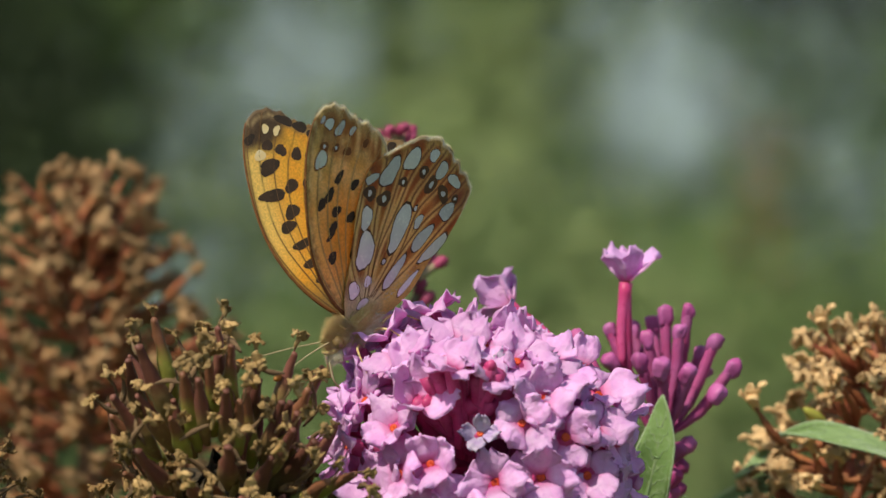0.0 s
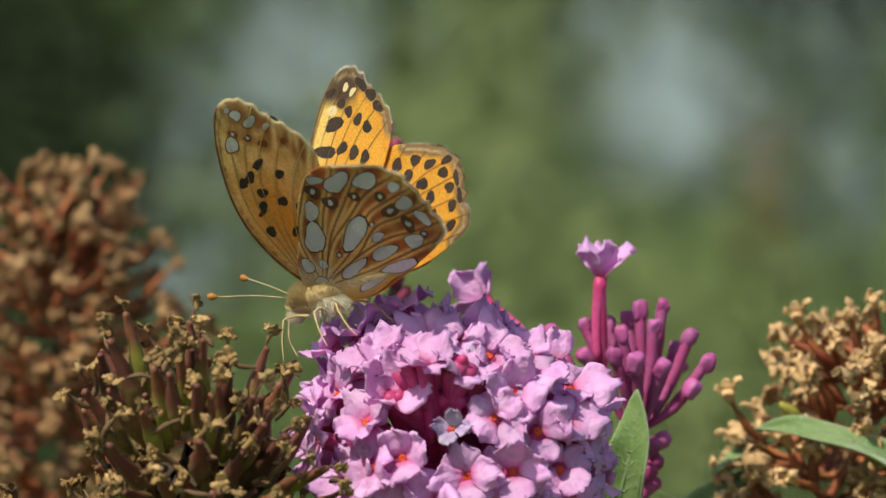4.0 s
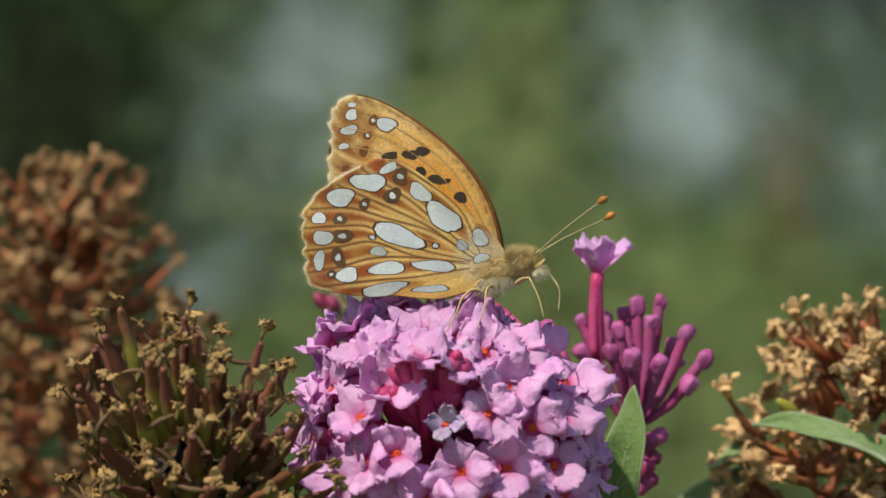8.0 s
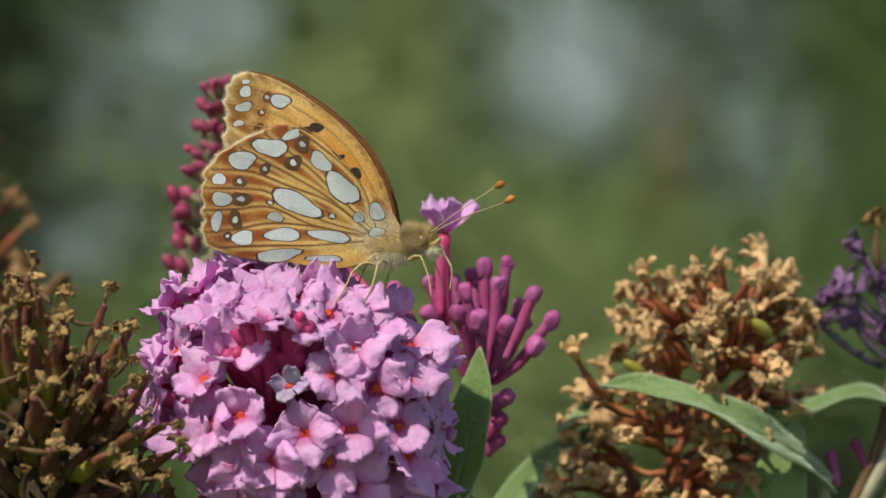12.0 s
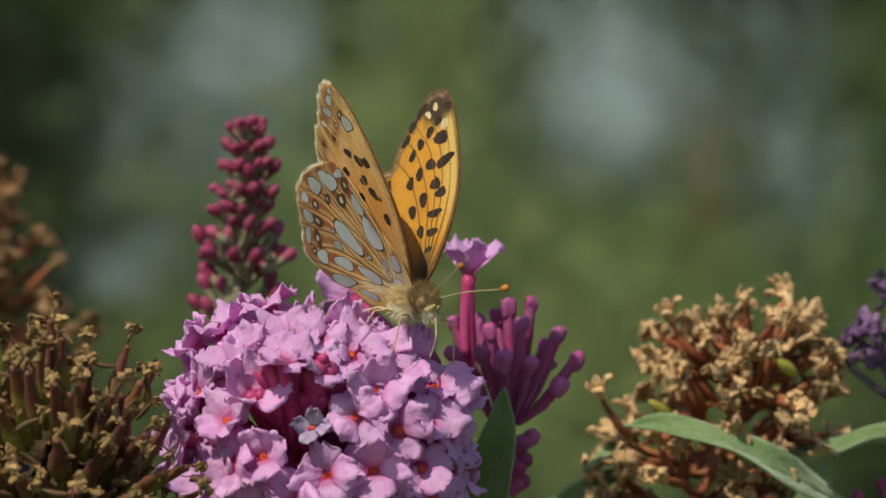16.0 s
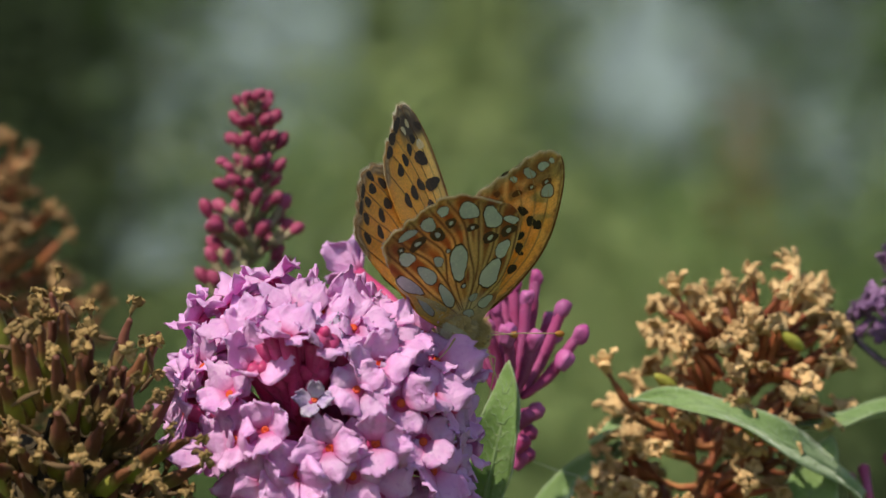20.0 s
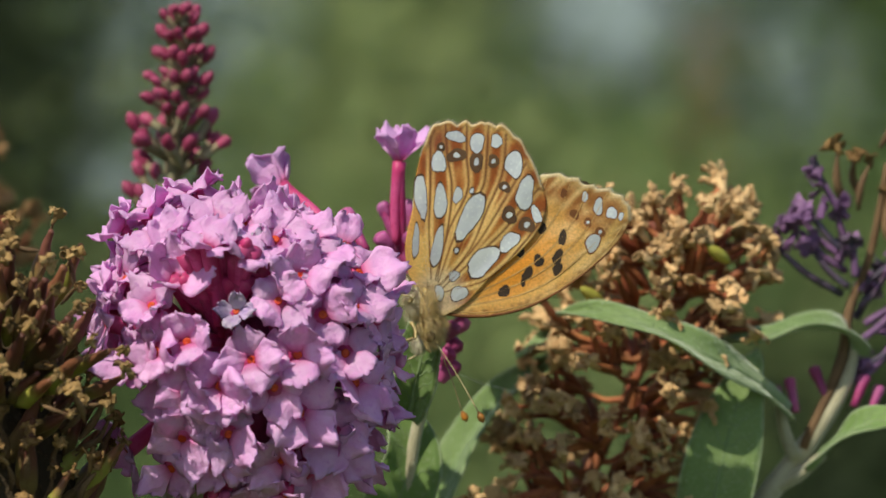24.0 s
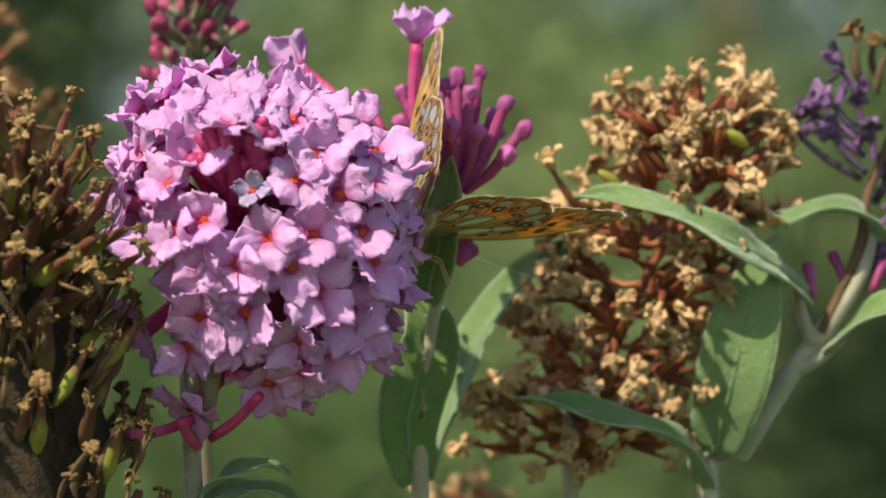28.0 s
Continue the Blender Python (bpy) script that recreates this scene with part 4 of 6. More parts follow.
def greenery():
    leaf("leaf", [P(57.07, 46.00, -29.45), P(53.35, 42.00, -25.64), P(48.24, 38.00, -22.96), P(42.58, 37.00, -19.81), P(37.08, 38.00, -18.14), P(32.36, 40.00, -18.56)], 3.9,
         "long grey-green felted leaf arching over the seed head", LEAF_PALE, (0.35, -0.75, 0.75), 0.5, 0.3, 1)
    leaf("leaf", [P(47.34, 46.00, -45.99), P(48.74, 43.00, -39.41), P(50.11, 42.00, -32.77), P(51.67, 43.00, -27.48), P(53.94, 45.00, -22.51)], 7.6,
         "broad dull green leaf seen from its face, beside the branch", LEAF_PALE, (-0.1, -1, 0.25), 0.25, 0.1, 2)
    leaf("leaf", [P(46.35, 44.00, -49.21), P(44.06, 40.00, -45.07), P(38.24, 37.00, -41.70), P(31.74, 36.00, -40.07), P(26.21, 37.00, -38.98)], 4.2,
         "wavy green leaf with a pale felted rim", LEAF, (0.0, -0.45, 0.9), 0.55, 0.35, 3)
    leaf("leaf", [P(16.68, 41.00, -48.24), P(18.96, 43.00, -41.77), P(22.59, 46.00, -33.03), P(27.44, 48.00, -27.14), P(33.55, 50.00, -22.72)], 4.8,
         "pale green leaf with a rolled sunlit edge", LEAF_PALE, (-0.75, -0.75, 0.2), 0.35, 0.5, 4)
    leaf("leaf", [P(15.84, 38.00, -47.79), P(14.66, 36.00, -43.46), P(15.36, 35.00, -38.68), P(17.00, 35.00, -33.42), P(16.25, 36.00, -28.81), P(14.79, 38.00, -26.00)], 6.6,
         "upright green leaf with a wavy pale rim", LEAF, (0.25, -0.9, 0.35), 0.6, 0.2, 5)
    leaf("leaf", [P(16.87, 30.00, -28.63), P(17.75, 28.00, -23.91), P(18.67, 27.00, -19.29), P(19.29, 28.00, -13.87)], 4.6,
         "upright fresh green leaf below the bud shoot", LEAF, (-0.35, -0.9, 0.2), 0.3, 0.3, 6)
    leaf("leaf", [P(59.80, 46.00, -35.16), P(62.29, 42.00, -31.59), P(66.77, 40.00, -29.39), P(72.38, 38.00, -28.38)], 3.6,
         "green leaf spreading from the fork of the branch", LEAF, (0.1, -0.55, 0.8), 0.4, 0.3, 7)
    leaf("leaf", [P(65.05, 50.00, -23.64), P(63.57, 48.00, -20.83), P(58.52, 46.00, -20.33), P(53.63, 45.00, -21.31), P(49.84, 46.00, -21.77)], 3.6,
         "narrow curled grey-green leaf", LEAF_PALE, (0, -0.35, 0.95), 0.4, 0.5, 8)
    leaf("leaf", [P(-5.77, 16.00, -47.02), P(-2.89, 14.00, -44.85), P(0.45, 13.00, -43.48), P(3.45, 14.00, -44.47)], 2.6,
         "small shaded leaf below the flower head", LEAF, (0.1, -0.4, 0.9), 0.3, 0.3, 9)
    leaf("leaf", [P(-5.88, 18.00, -48.36), P(-3.09, 18.00, -46.80), P(0.81, 18.00, -46.58), P(4.71, 18.00, -47.82)], 3.0,
         "small shaded leaf below the flower head", LEAF, (0.1, -0.4, 0.9), 0.3, 0.3, 10)
    leaf("leaf", [P(36.51, 52.00, -23.02), P(33.63, 50.00, -21.08), P(31.45, 49.00, -21.62), P(28.38, 48.00, -23.37)], 2.5,
         "thin leaf under the dried head", LEAF_PALE, (0.0, -0.4, 0.9), 0.2, 0.4, 11)


def branch():
    c = P(55.40, 47.00, -36.74)
    t = thing("branch", c, "thick pale grey felted branch with a fork", "branch")
    stem_to_ground("main_stem", t, c, [P(64.92, 50.00, -21.82), P(63.72, 49.00, -26.01), P(60.61, 48.00, -31.09), P(54.81, 47.00, -38.55), P(49.72, 47.00, -46.70), P(46.80, 48.00, -51.96)], [0.5, 0.8, 1.1, 1.25, 1.3, 1.4], FOOT + Vector((50, 0, 0)), STEM, 12)
    a, b = P(58.10, 47.00, -34.33) - c, P(56.26, 47.00, -27.41) - c
    piece("side_shoot", mesh("side_shoot", *tube([a, a.lerp(b, 0.5) + Vector((-0.4, 0, 0)), b], [0.9, 0.65, 0.5], 8, 8, 0.08), STEM), t)
    a, b = P(46.72, 47.00, -49.42) - c, P(46.32, 46.00, -45.69) - c
    piece("side_shoot", mesh("side_shoot", *tube([a, a.lerp(b, 0.5), b], [0.9, 0.65, 0.5], 8, 8, 0.08), STEM), t)
    a, b = P(55.71, 47.00, -37.35) - c, P(60.99, 46.00, -33.66) - c
    piece("side_shoot", mesh("side_shoot", *tube([a, a.lerp(b, 0.5) + Vector((0.2, 0, -0.2)), b], [0.9, 0.75, 0.5], 8, 8, 0.08), STEM), t)


def wilted_head():
    """Nearly spent flower head: purple rags, dark stalks, brown tips."""
    rnd = random.Random(41)
    c = P(64.25, 52.00, -13.73)
    t = thing("wilted_flower_head", c, "wilting purple flower head with blackened stalks and brown tips", "flower")
    spots = [P(61.66, 52.00, -5.09), P(60.34, 50.00, -8.52), P(58.94, 51.00, -10.05), P(56.80, 52.00, -12.02), P(63.13, 53.00, -8.27), P(60.47, 51.00, -12.18), P(64.60, 50.00, -11.85), P(68.52, 52.00, -14.34),
             P(69.98, 51.00, -17.35), P(66.83, 53.00, -15.90), P(69.16, 52.00, -21.96), P(65.38, 51.00, -24.64), P(59.58, 54.00, -8.89), P(70.95, 52.00, -11.30), P(72.80, 52.00, -14.95), P(72.21, 52.00, -19.83)]
    for i, q in enumerate(spots):
        v = q - c
        root = Vector((0.5 + v.x * 0.15, v.y, v.z - 3 - abs(v.x) * 0.25))
        piece("dark_stalk", mesh("dark_stalk", *tube([root, root.lerp(v, 0.55) + Vector((0, 0, -0.5)), v], [0.4, 0.42, 0.35], 8, 6, 0.15, i), INK if i % 2 else PURPLE), t)
        for k in range(2):
            piece("wilted_flower", rnd.choice(TIPS_PURPLE), t, basis(v + Vector([rnd.uniform(-0.7, 0.7) for _ in range(3)]), (v - root) + Vector([rnd.uniform(-2, 2) for _ in range(3)]), rnd.uniform(0, 6), rnd.uniform(0.75, 1.1)))
        for k in range(2):
            piece("petal", rnd.choice(RAGS), t, basis(v, (v - root) + Vector([rnd.uniform(-3, 3) for _ in range(3)]), rnd.uniform(0, 6), rnd.uniform(0.7, 1.05)))
    for q in (P(63.11, 52.00, -1.26), P(65.25, 53.00, -1.87), P(66.65, 52.00, -2.78), P(68.49, 52.00, -6.43), P(70.19, 51.00, -7.02), P(69.54, 53.00, -4.61), P(72.14, 52.00, -3.99), P(70.91, 52.00, -0.95), P(70.13, 54.00, 4.24)):
        v = q - c
        dried(t, v, Vector((v.x * 0.2 - 0.5, 0, 5)) + Vector([rnd.uniform(-2, 2) for _ in range(3)]), rnd.uniform(0.8, 1.1), rnd, TIPS_BROWN, STALKS_BROWN)
    for a, b in ((P(60.27, 49.00, -24.83), P(61.68, 48.00, -28.09)), (P(57.67, 49.00, -26.03), P(58.24, 48.00, -29.30)), (P(56.16, 49.00, -26.94), P(56.85, 48.00, -29.90)), (P(65.73, 49.00, -25.74), P(64.41, 48.00, -28.70)), (P(67.39, 50.00, -27.02), P(66.22, 48.00, -29.31))):
        a, b = a - c, b - c
        piece("bud", mesh("bud", *tube([b, a.lerp(b, 0.4), a, a + (a - b) * 0.1], [0.4, 0.5, 0.7, 0.4], 8, 7, 0.08), BUD), t)
    pts = [P(68.48, 52.00, -2.78), P(66.68, 52.00, -12.51), P(64.26, 51.00, -18.56), P(63.00, 49.00, -24.53), P(58.86, 47.00, -33.15)]
    piece("stalk", mesh("stalk", *tube([p - c for p in pts], [0.35, 0.45, 0.5, 0.6, 0.6], 18, 8, 0.15), STEM_BROWN), t)


RAGS = [mesh("petal", *petal_mesh(60 + i, 2.4, 2.4, 0.9 - 0.7 * i), PURPLE) for i in range(4)]


def silk():
    a, b = P(19.02, 38.00, -23.25), P(28.11, 46.00, -27.01)
    t = thing("spider_thread", a, "single thread of spider silk", "thread")
    piece("thread", mesh("thread", *tube([(0, 0, 0), (b - a) * 0.5 + Vector((0, 0, -0.3)), b - a], [0.03, 0.03], 10, 5), SILK), t)


# ---- butterfly ----
def spot_outline(cx, cz, a, b, ang, seed, n=24, rough=0.13):
    rr = random.Random(seed)
    ph, ph2 = rr.uniform(0, 6), rr.uniform(0, 6)
    ca, sa = math.cos(ang), math.sin(ang)
    out = []
    for i in range(n):
        t = 2 * math.pi * i / n
        k = 1 + rough * math.sin(2 * t + ph) + rough * 0.7 * math.sin(3 * t + ph2) + rr.uniform(-0.05, 0.05)
        x, z = a * math.cos(t), b * math.sin(t)
        x = math.copysign(abs(x / a) ** 0.88 * a, x)
        out.append((cx + k * (x * ca - z * sa), cz + k * (x * sa + z * ca)))
    return out


def camber(x, z):
    d = math.hypot(x, z) / 21
    th = math.atan2(z + 0.6, 0.5 - x)
    return 0.55 * math.sin(min(d, 1.2) * 2.6) + 0.055 * min(1.0, d * 1.4) * math.sin(th * 20)


def wing_sheet(outline, base, inset):
    """Fan of rings from the wing's base out to its edge, as two skins."""
    n, rings = len(outline), 56
    verts, faces, slots = [], [], []
    for side in (0, 1):
        o = len(verts)
        off = 0.05 if side == 0 else -0.05
        verts.append(Vector((base[0], off + inset, base[1])))
        for r in range(1, rings + 1):
            k = r / rings
            for x, z in outline:
                px, pz = base[0] + (x - base[0]) * k, base[1] + (z - base[1]) * k
                th = off * (1 if r < rings else 0.4)
                verts.append(Vector((px, camber(px, pz) + th + inset, pz)))
        for j in range(n):
            q = (o, o + 1 + j, o + 1 + (j + 1) % n)
            faces.append(q if side else q[::-1])
            slots.append(side)
        for r in range(rings - 1):
            for j in range(n):
                a = o + 1 + r * n + j
                b = o + 1 + r * n + (j + 1) % n
                q = (a, a + n, b + n, b)
                faces.append(q if side else q[::-1])
                slots.append(side)
    o2 = 1 + rings * n
    for j in range(n):
        a, b = 1 + (rings - 1) * n + j, 1 + (rings - 1) * n + (j + 1) % n
        faces.append((a, b, o2 + b, o2 + a))
        slots.append(0)
    return verts, faces, slots


def flake(outline, side, lift, inset):
    """A marking: a thin scale patch that lies on one skin of the wing. side +1: outer."""
    n = len(outline)
    cx, cz = sum(p[0] for p in outline) / n, sum(p[1] for p in outline) / n
    y = lambda x, z, l: camber(x, z) + inset + side * (0.05 + l)
    verts = [Vector((cx, y(cx, cz, lift), cz))]
    for k in (0.25, 0.5, 0.75, 1.0):
        for x, z in outline:
            px, pz = cx + (x - cx) * k, cz + (z - cz) * k
            verts.append(Vector((px, y(px, pz, lift), pz)))
    faces = [(0, 1 + j, 1 + (j + 1) % n) for j in range(n)]
    for r in range(3):
        for j in range(n):
            a, b = 1 + r * n + j, 1 + r * n + (j + 1) % n
            faces.append((a, a + n, b + n, b))
    if side > 0:
        faces = [f[::-1] for f in faces]
    return verts, faces


def smooth_loop(points, n):
    p = [Vector((a, b, 0)) for a, b in points]
    out = []
    m = len(p)
    for k in range(n):
        u = k / n * m
        i = int(u) % m
        f = u - int(u)
        a, b, c, d = p[i - 1], p[i], p[(i + 1) % m], p[(i + 2) % m]
        v = 0.5 * (2 * b + (c - a) * f + (2 * a - 5 * b + 4 * c - d) * f * f + (3 * b - a - 3 * c + d) * f ** 3)
        out.append((v.x, v.y))
    return out


FORE = [(0.19, 0.12), (0.36, 3.87), (-0.76, 8.35), (-3.26, 12.40), (-6.63, 15.99), (-8.98, 17.68), (-10.58, 18.25), (-12.11, 17.87), (-13.19, 16.27), (-13.50, 14.12), (-14.24, 12.05), (-14.24, 9.27), (-12.17, 6.59), (-8.34, 3.79), (-3.86, 1.41), (-0.83, 0.02)]
HIND = [(0.41, -0.15), (0.35, 1.31), (-0.60, 3.08), (-2.82, 5.58), (-4.89, 8.54), (-7.31, 10.91), (-9.47, 11.72), (-11.56, 11.35), (-14.06, 10.57), (-15.54, 9.95), (-16.60, 9.19), (-17.70, 7.98), (-17.70, 7.21), (-18.21, 6.43), (-17.97, 5.49), (-18.38, 4.63), (-18.21, 3.65), (-18.55, 2.61), (-18.24, 1.26), (-16.62, 0.29), (-13.80, -0.78), (-10.61, -1.43), (-6.42, -2.64), (-2.44, -2.24)]


def scallop(loop, lo, hi, amp, waves):
    """Shallow bays between the vein ends along part of the edge."""
    out = []
    n = len(loop)
    for i, (x, z) in enumerate(loop):
        u = (i / n - lo) / (hi - lo)
        k = 1 + amp * (abs(math.sin(math.pi * waves * u)) - 0.6) * math.sin(math.pi * u) ** 0.5 if 0 < u < 1 else 1
        out.append((x * k, z * k))
    return out


# markings: middle, half sizes, turn, on the wing's own plane (mm)
SILVERS_H = [(-8.51, 10.61, 1.19, 0.43, 0.21), (-10.7, 9.71, 1.8, 1.03, -0.39), (-13.67, 8.88, 1.53, 0.98, -0.36), (-16.12, 7.38, 0.71, 0.71, -0.22), (-16.14, 5.45, 1.04, 0.87, -0.3), (-16.97, 3.42, 0.65, 1.04, -0.48), (-14.61, 1.47, 1.36, 0.71, -0.04), (-6.03, 7.68, 1.25, 0.92, -0.82), (-4.37, 4.89, 2.0, 1.35, -0.91),
             (-8.98, 4.09, 2.82, 1.09, -0.49), (-1.41, 2.2, 0.86, 0.92, -0.22), (-3.2, 1.88, 0.54, 0.65, 0.13), (-11.16, 3.03, 0.87, 0.54, -0.13), (-10.7, 1.27, 1.74, 0.81, -0.11), (-6.21, 0.51, 2.17, 0.65, -0.35), (-11.41, -0.62, 2.6, 0.65, -0.08), (-1.67, 0.28, 0.81, 0.54, 0.13), (-7.0, -1.55, 1.9, 0.38, -0.11)]
EYES_H = [(-7.57, 9.57, 0.71, 0.65, -0.22), (-8.7, 7.94, 0.71, 0.71, -0.22), (-11.52, 7.74, 0.49, 0.49, -0.22), (-14.16, 6.89, 0.54, 0.54, -0.22), (-14.25, 5.2, 0.82, 0.65, -0.22), (-15.11, 3.29, 0.6, 0.82, -0.04), (-16.09, 1.85, 0.44, 0.33, -0.22), (-5.69, 2.38, 0.32, 0.32, -0.22), (-11.45, 4.47, 0.33, 0.27, -0.22)]
BLACKS_F = [(-8.15, 11.74, 0.87, 0.33, -0.13), (-6.17, 11.41, 0.76, 0.49, -0.39), (-4.99, 11.48, 0.65, 0.43, -0.74), (-4.29, 8.56, 0.7, 0.49, -0.48), (-3.37, 8.2, 0.38, 0.27, -0.05), (-2.38, 6.38, 0.65, 0.49, -0.22)]
SILVERS_F = [(-10.98, 16.41, 0.65, 0.49, -0.05), (-11.5, 15.03, 0.82, 0.49, -0.13), (-7.88, 14.77, 0.98, 0.65, -0.65), (-12.36, 13.62, 0.49, 0.33, -0.05), (-10.72, 17.34, 0.38, 0.27, -0.22)]
EYES_F = [(-9.02, 15.41, 0.44, 0.44, -0.22), (-9.86, 14.11, 0.38, 0.38, -0.22), (-10.55, 12.72, 0.44, 0.44, -0.22), (-12.54, 11.5, 0.38, 0.33, -0.22)]
# upper side
UPPER_F = [(-10.64, 16.71, 1.09, 0.45, 0.48), (-12.77, 15.21, 0.38, 0.70, -0.22), (-13.31, 13.53, 0.38, 0.64, -0.22), (-13.50, 11.94, 0.38, 0.57, -0.22), (-9.67, 15.18, 0.45, 0.38, -0.22), (-10.14, 13.81, 0.45, 0.42, -0.22), (-10.80, 12.32, 0.45, 0.45, -0.22), (-11.43, 10.93, 0.45, 0.45, -0.22),
           (-8.01, 13.83, 0.96, 0.51, 0.48), (-7.82, 11.01, 0.57, 0.48, -0.22), (-8.94, 9.62, 0.54, 0.48, -0.22), (-9.88, 8.36, 0.54, 0.45, -0.22), (-5.79, 12.03, 1.09, 0.48, 0.57), (-5.68, 9.55, 0.64, 0.51, -0.22), (-6.45, 7.60, 0.64, 0.48, -0.22), (-7.45, 6.02, 0.64, 0.42, -0.22),
           (-4.16, 9.05, 0.70, 0.42, 0.57), (-3.64, 6.97, 0.83, 0.38, 0.48), (-2.55, 5.26, 0.77, 0.32, 0.48), (-4.47, 4.70, 0.64, 0.38, -0.22), (-1.77, 3.61, 0.45, 0.29, 0.48), (-8.95, 16.98, 0.51, 0.32, 0.31)]
CREAM_F = [(-10.90, 16.27, 0.38, 0.32, -0.22), (-11.46, 15.25, 0.42, 0.29, -0.22), (-8.36, 15.22, 0.54, 0.45, -0.22)]
UPPER_H = [(-12.23, 9.53, 0.51, 0.38, -0.22), (-14.07, 8.63, 0.51, 0.38, -0.22), (-15.66, 7.35, 0.45, 0.38, -0.22), (-16.35, 5.70, 0.45, 0.38, -0.22), (-16.61, 3.80, 0.45, 0.38, -0.22), (-16.21, 1.91, 0.45, 0.38, -0.22), (-9.91, 9.67, 0.48, 0.42, -0.22), (-11.23, 8.17, 0.48, 0.45, -0.22),
           (-12.98, 6.92, 0.48, 0.45, -0.22), (-13.82, 5.31, 0.45, 0.45, -0.22), (-14.08, 3.40, 0.45, 0.42, -0.22), (-7.56, 8.50, 0.57, 0.45, -0.22), (-8.59, 6.76, 0.57, 0.45, -0.22), (-9.63, 5.03, 0.57, 0.45, -0.22), (-10.43, 2.92, 0.57, 0.42, -0.22), (-6.24, 5.59, 0.51, 0.38, -0.22), (-6.88, 3.44, 0.51, 0.38, -0.22),
           (-17.25, 6.39, 0.26, 0.57, -0.22), (-17.60, 4.51, 0.26, 0.57, -0.22), (-16.23, 8.46, 0.45, 0.32, -0.22)]
VEINS_H = [[(-1.69, 0.67), (-2.62, 5.28), (-5.69, 8.99), (-8.24, 11.32)], [(-2.01, 0.47), (-5.02, 4.43), (-7.42, 7.44), (-11.07, 11.12)], [(-2.31, 0.37), (-5.9, 4.24), (-9.21, 6.85), (-13.64, 10.03)], [(-2.44, 0.29), (-5.48, 3.6), (-9.44, 5.79), (-12.93, 7.67), (-16.78, 8.41)],
           [(-2.62, 0.22), (-7.39, 2.47), (-11.46, 5.47), (-14.36, 6.22), (-17.65, 6.72)], [(-2.8, 0.15), (-7.56, 1.69), (-11.49, 4.04), (-14.78, 4.27), (-18.06, 4.6)], [(-2.95, -0.04), (-7.57, 1.63), (-11.82, 2.51), (-15.2, 2.37), (-18.24, 2.49)], [(-3.03, -0.41), (-7.96, -0.15), (-12.28, 0.41), (-17.19, 0.88)]]
VEINS_F = [[(0.06, 0.27), (-0.21, 5.33), (-2.31, 10.91), (-6.81, 15.69), (-9.73, 17.56)], [(-0.09, 0.85), (-2.68, 9.22), (-7.58, 14.75), (-12.24, 17.56)], [(-0.11, 0.75), (-3.86, 8.92), (-8.40, 13.54), (-13.11, 15.87)], [(-0.15, 0.59), (-5.04, 8.63), (-9.22, 12.33), (-13.59, 13.97)], [(-0.18, 0.43), (-5.33, 7.30), (-10.11, 10.86), (-14.09, 12.19)], [(-0.21, 0.32), (-5.22, 5.33), (-10.05, 8.62), (-13.91, 9.76)]]


def marked(wing, name, spec, side, lift, inset, material, grow=1.0, seed=0, sgn=1):
    x, z, a, b, ang = spec
    v, f = flake(spot_outline(x, z, a * grow, b * grow, ang, seed), side, lift, inset)
    piece(name, mirror(mesh(name, v, f, material), sgn), wing)


def mirror(me, sgn):
    """The outer side of a left wing points to +y, of a right wing to -y."""
    if sgn < 0:
        me.transform(Matrix.Diagonal((1, -1, 1, 1)))
        me.flip_normals()
    return me


def vein(wing, pts, side, inset, material, sgn, w=0.05):
    c = curve([Vector((x, camber(x, z) + inset + side * 0.05, z)) for x, z in pts], 10)
    piece("vein", mirror(mesh("vein", *tube(c, [w * 1.5, w, w * 0.7], 12, 5), material), sgn), wing)


def far_from(px, pz, lines):
    """Distance of each point to the nearest of some lines on the wing's plane."""
    best = np.full(px.shape, 99.0)
    for c in lines:
        for (ax, az), (bx, bz) in zip(c, c[1:]):
            dx, dz = bx - ax, bz - az
            t = np.clip(((px - ax) * dx + (pz - az) * dz) / (dx * dx + dz * dz + 1e-9), 0, 1)
            best = np.minimum(best, np.hypot(px - ax - t * dx, pz - az - t * dz))
    return best


def around(px, pz, spec):
    """1 on the rim of a marking, smaller inside."""
    x, z, a, b, ang = spec
    u, v = px - x, pz - z
    return np.hypot((u * math.cos(ang) + v * math.sin(ang)) / a, (v * math.cos(ang) - u * math.sin(ang)) / b)


def lay(col, weight, tone):
    """Mixes a tone of scales over the pigment."""
    w = np.clip(weight, 0, 1)[:, None]
    return col * (1 - w) + np.array(tone) * w


def clouds(px, pz, size, seed):
    return np.array([noise.noise((x / size, z / size, seed)) for x, z in zip(px, pz)])


def grain(px, pz, seed):
    """Streaks that run out from the wing's base, like rows of scales."""
    return np.array([noise.noise((math.hypot(x, z) * 0.35, math.atan2(z + 0.5, 0.6 - x) * 26, seed)) for x, z in zip(px, pz)])


step = lambda v, lo, hi: np.clip((v - lo) / (hi - lo), 0, 1)
hump = lambda v, mid, wide: np.exp(-((v - mid) / wide) ** 2)
sampled = lambda lines: [[(p.x, p.y) for p in curve([(x, z, 0) for x, z in c], 16)] for c in lines]
CREAM_SCALE, OCHRE_SCALE, RUST_SCALE, DARK_SCALE = (0.82, 0.55, 0.18), (0.64, 0.30, 0.05), (0.35, 0.092, 0.014), (0.085, 0.028, 0.01)


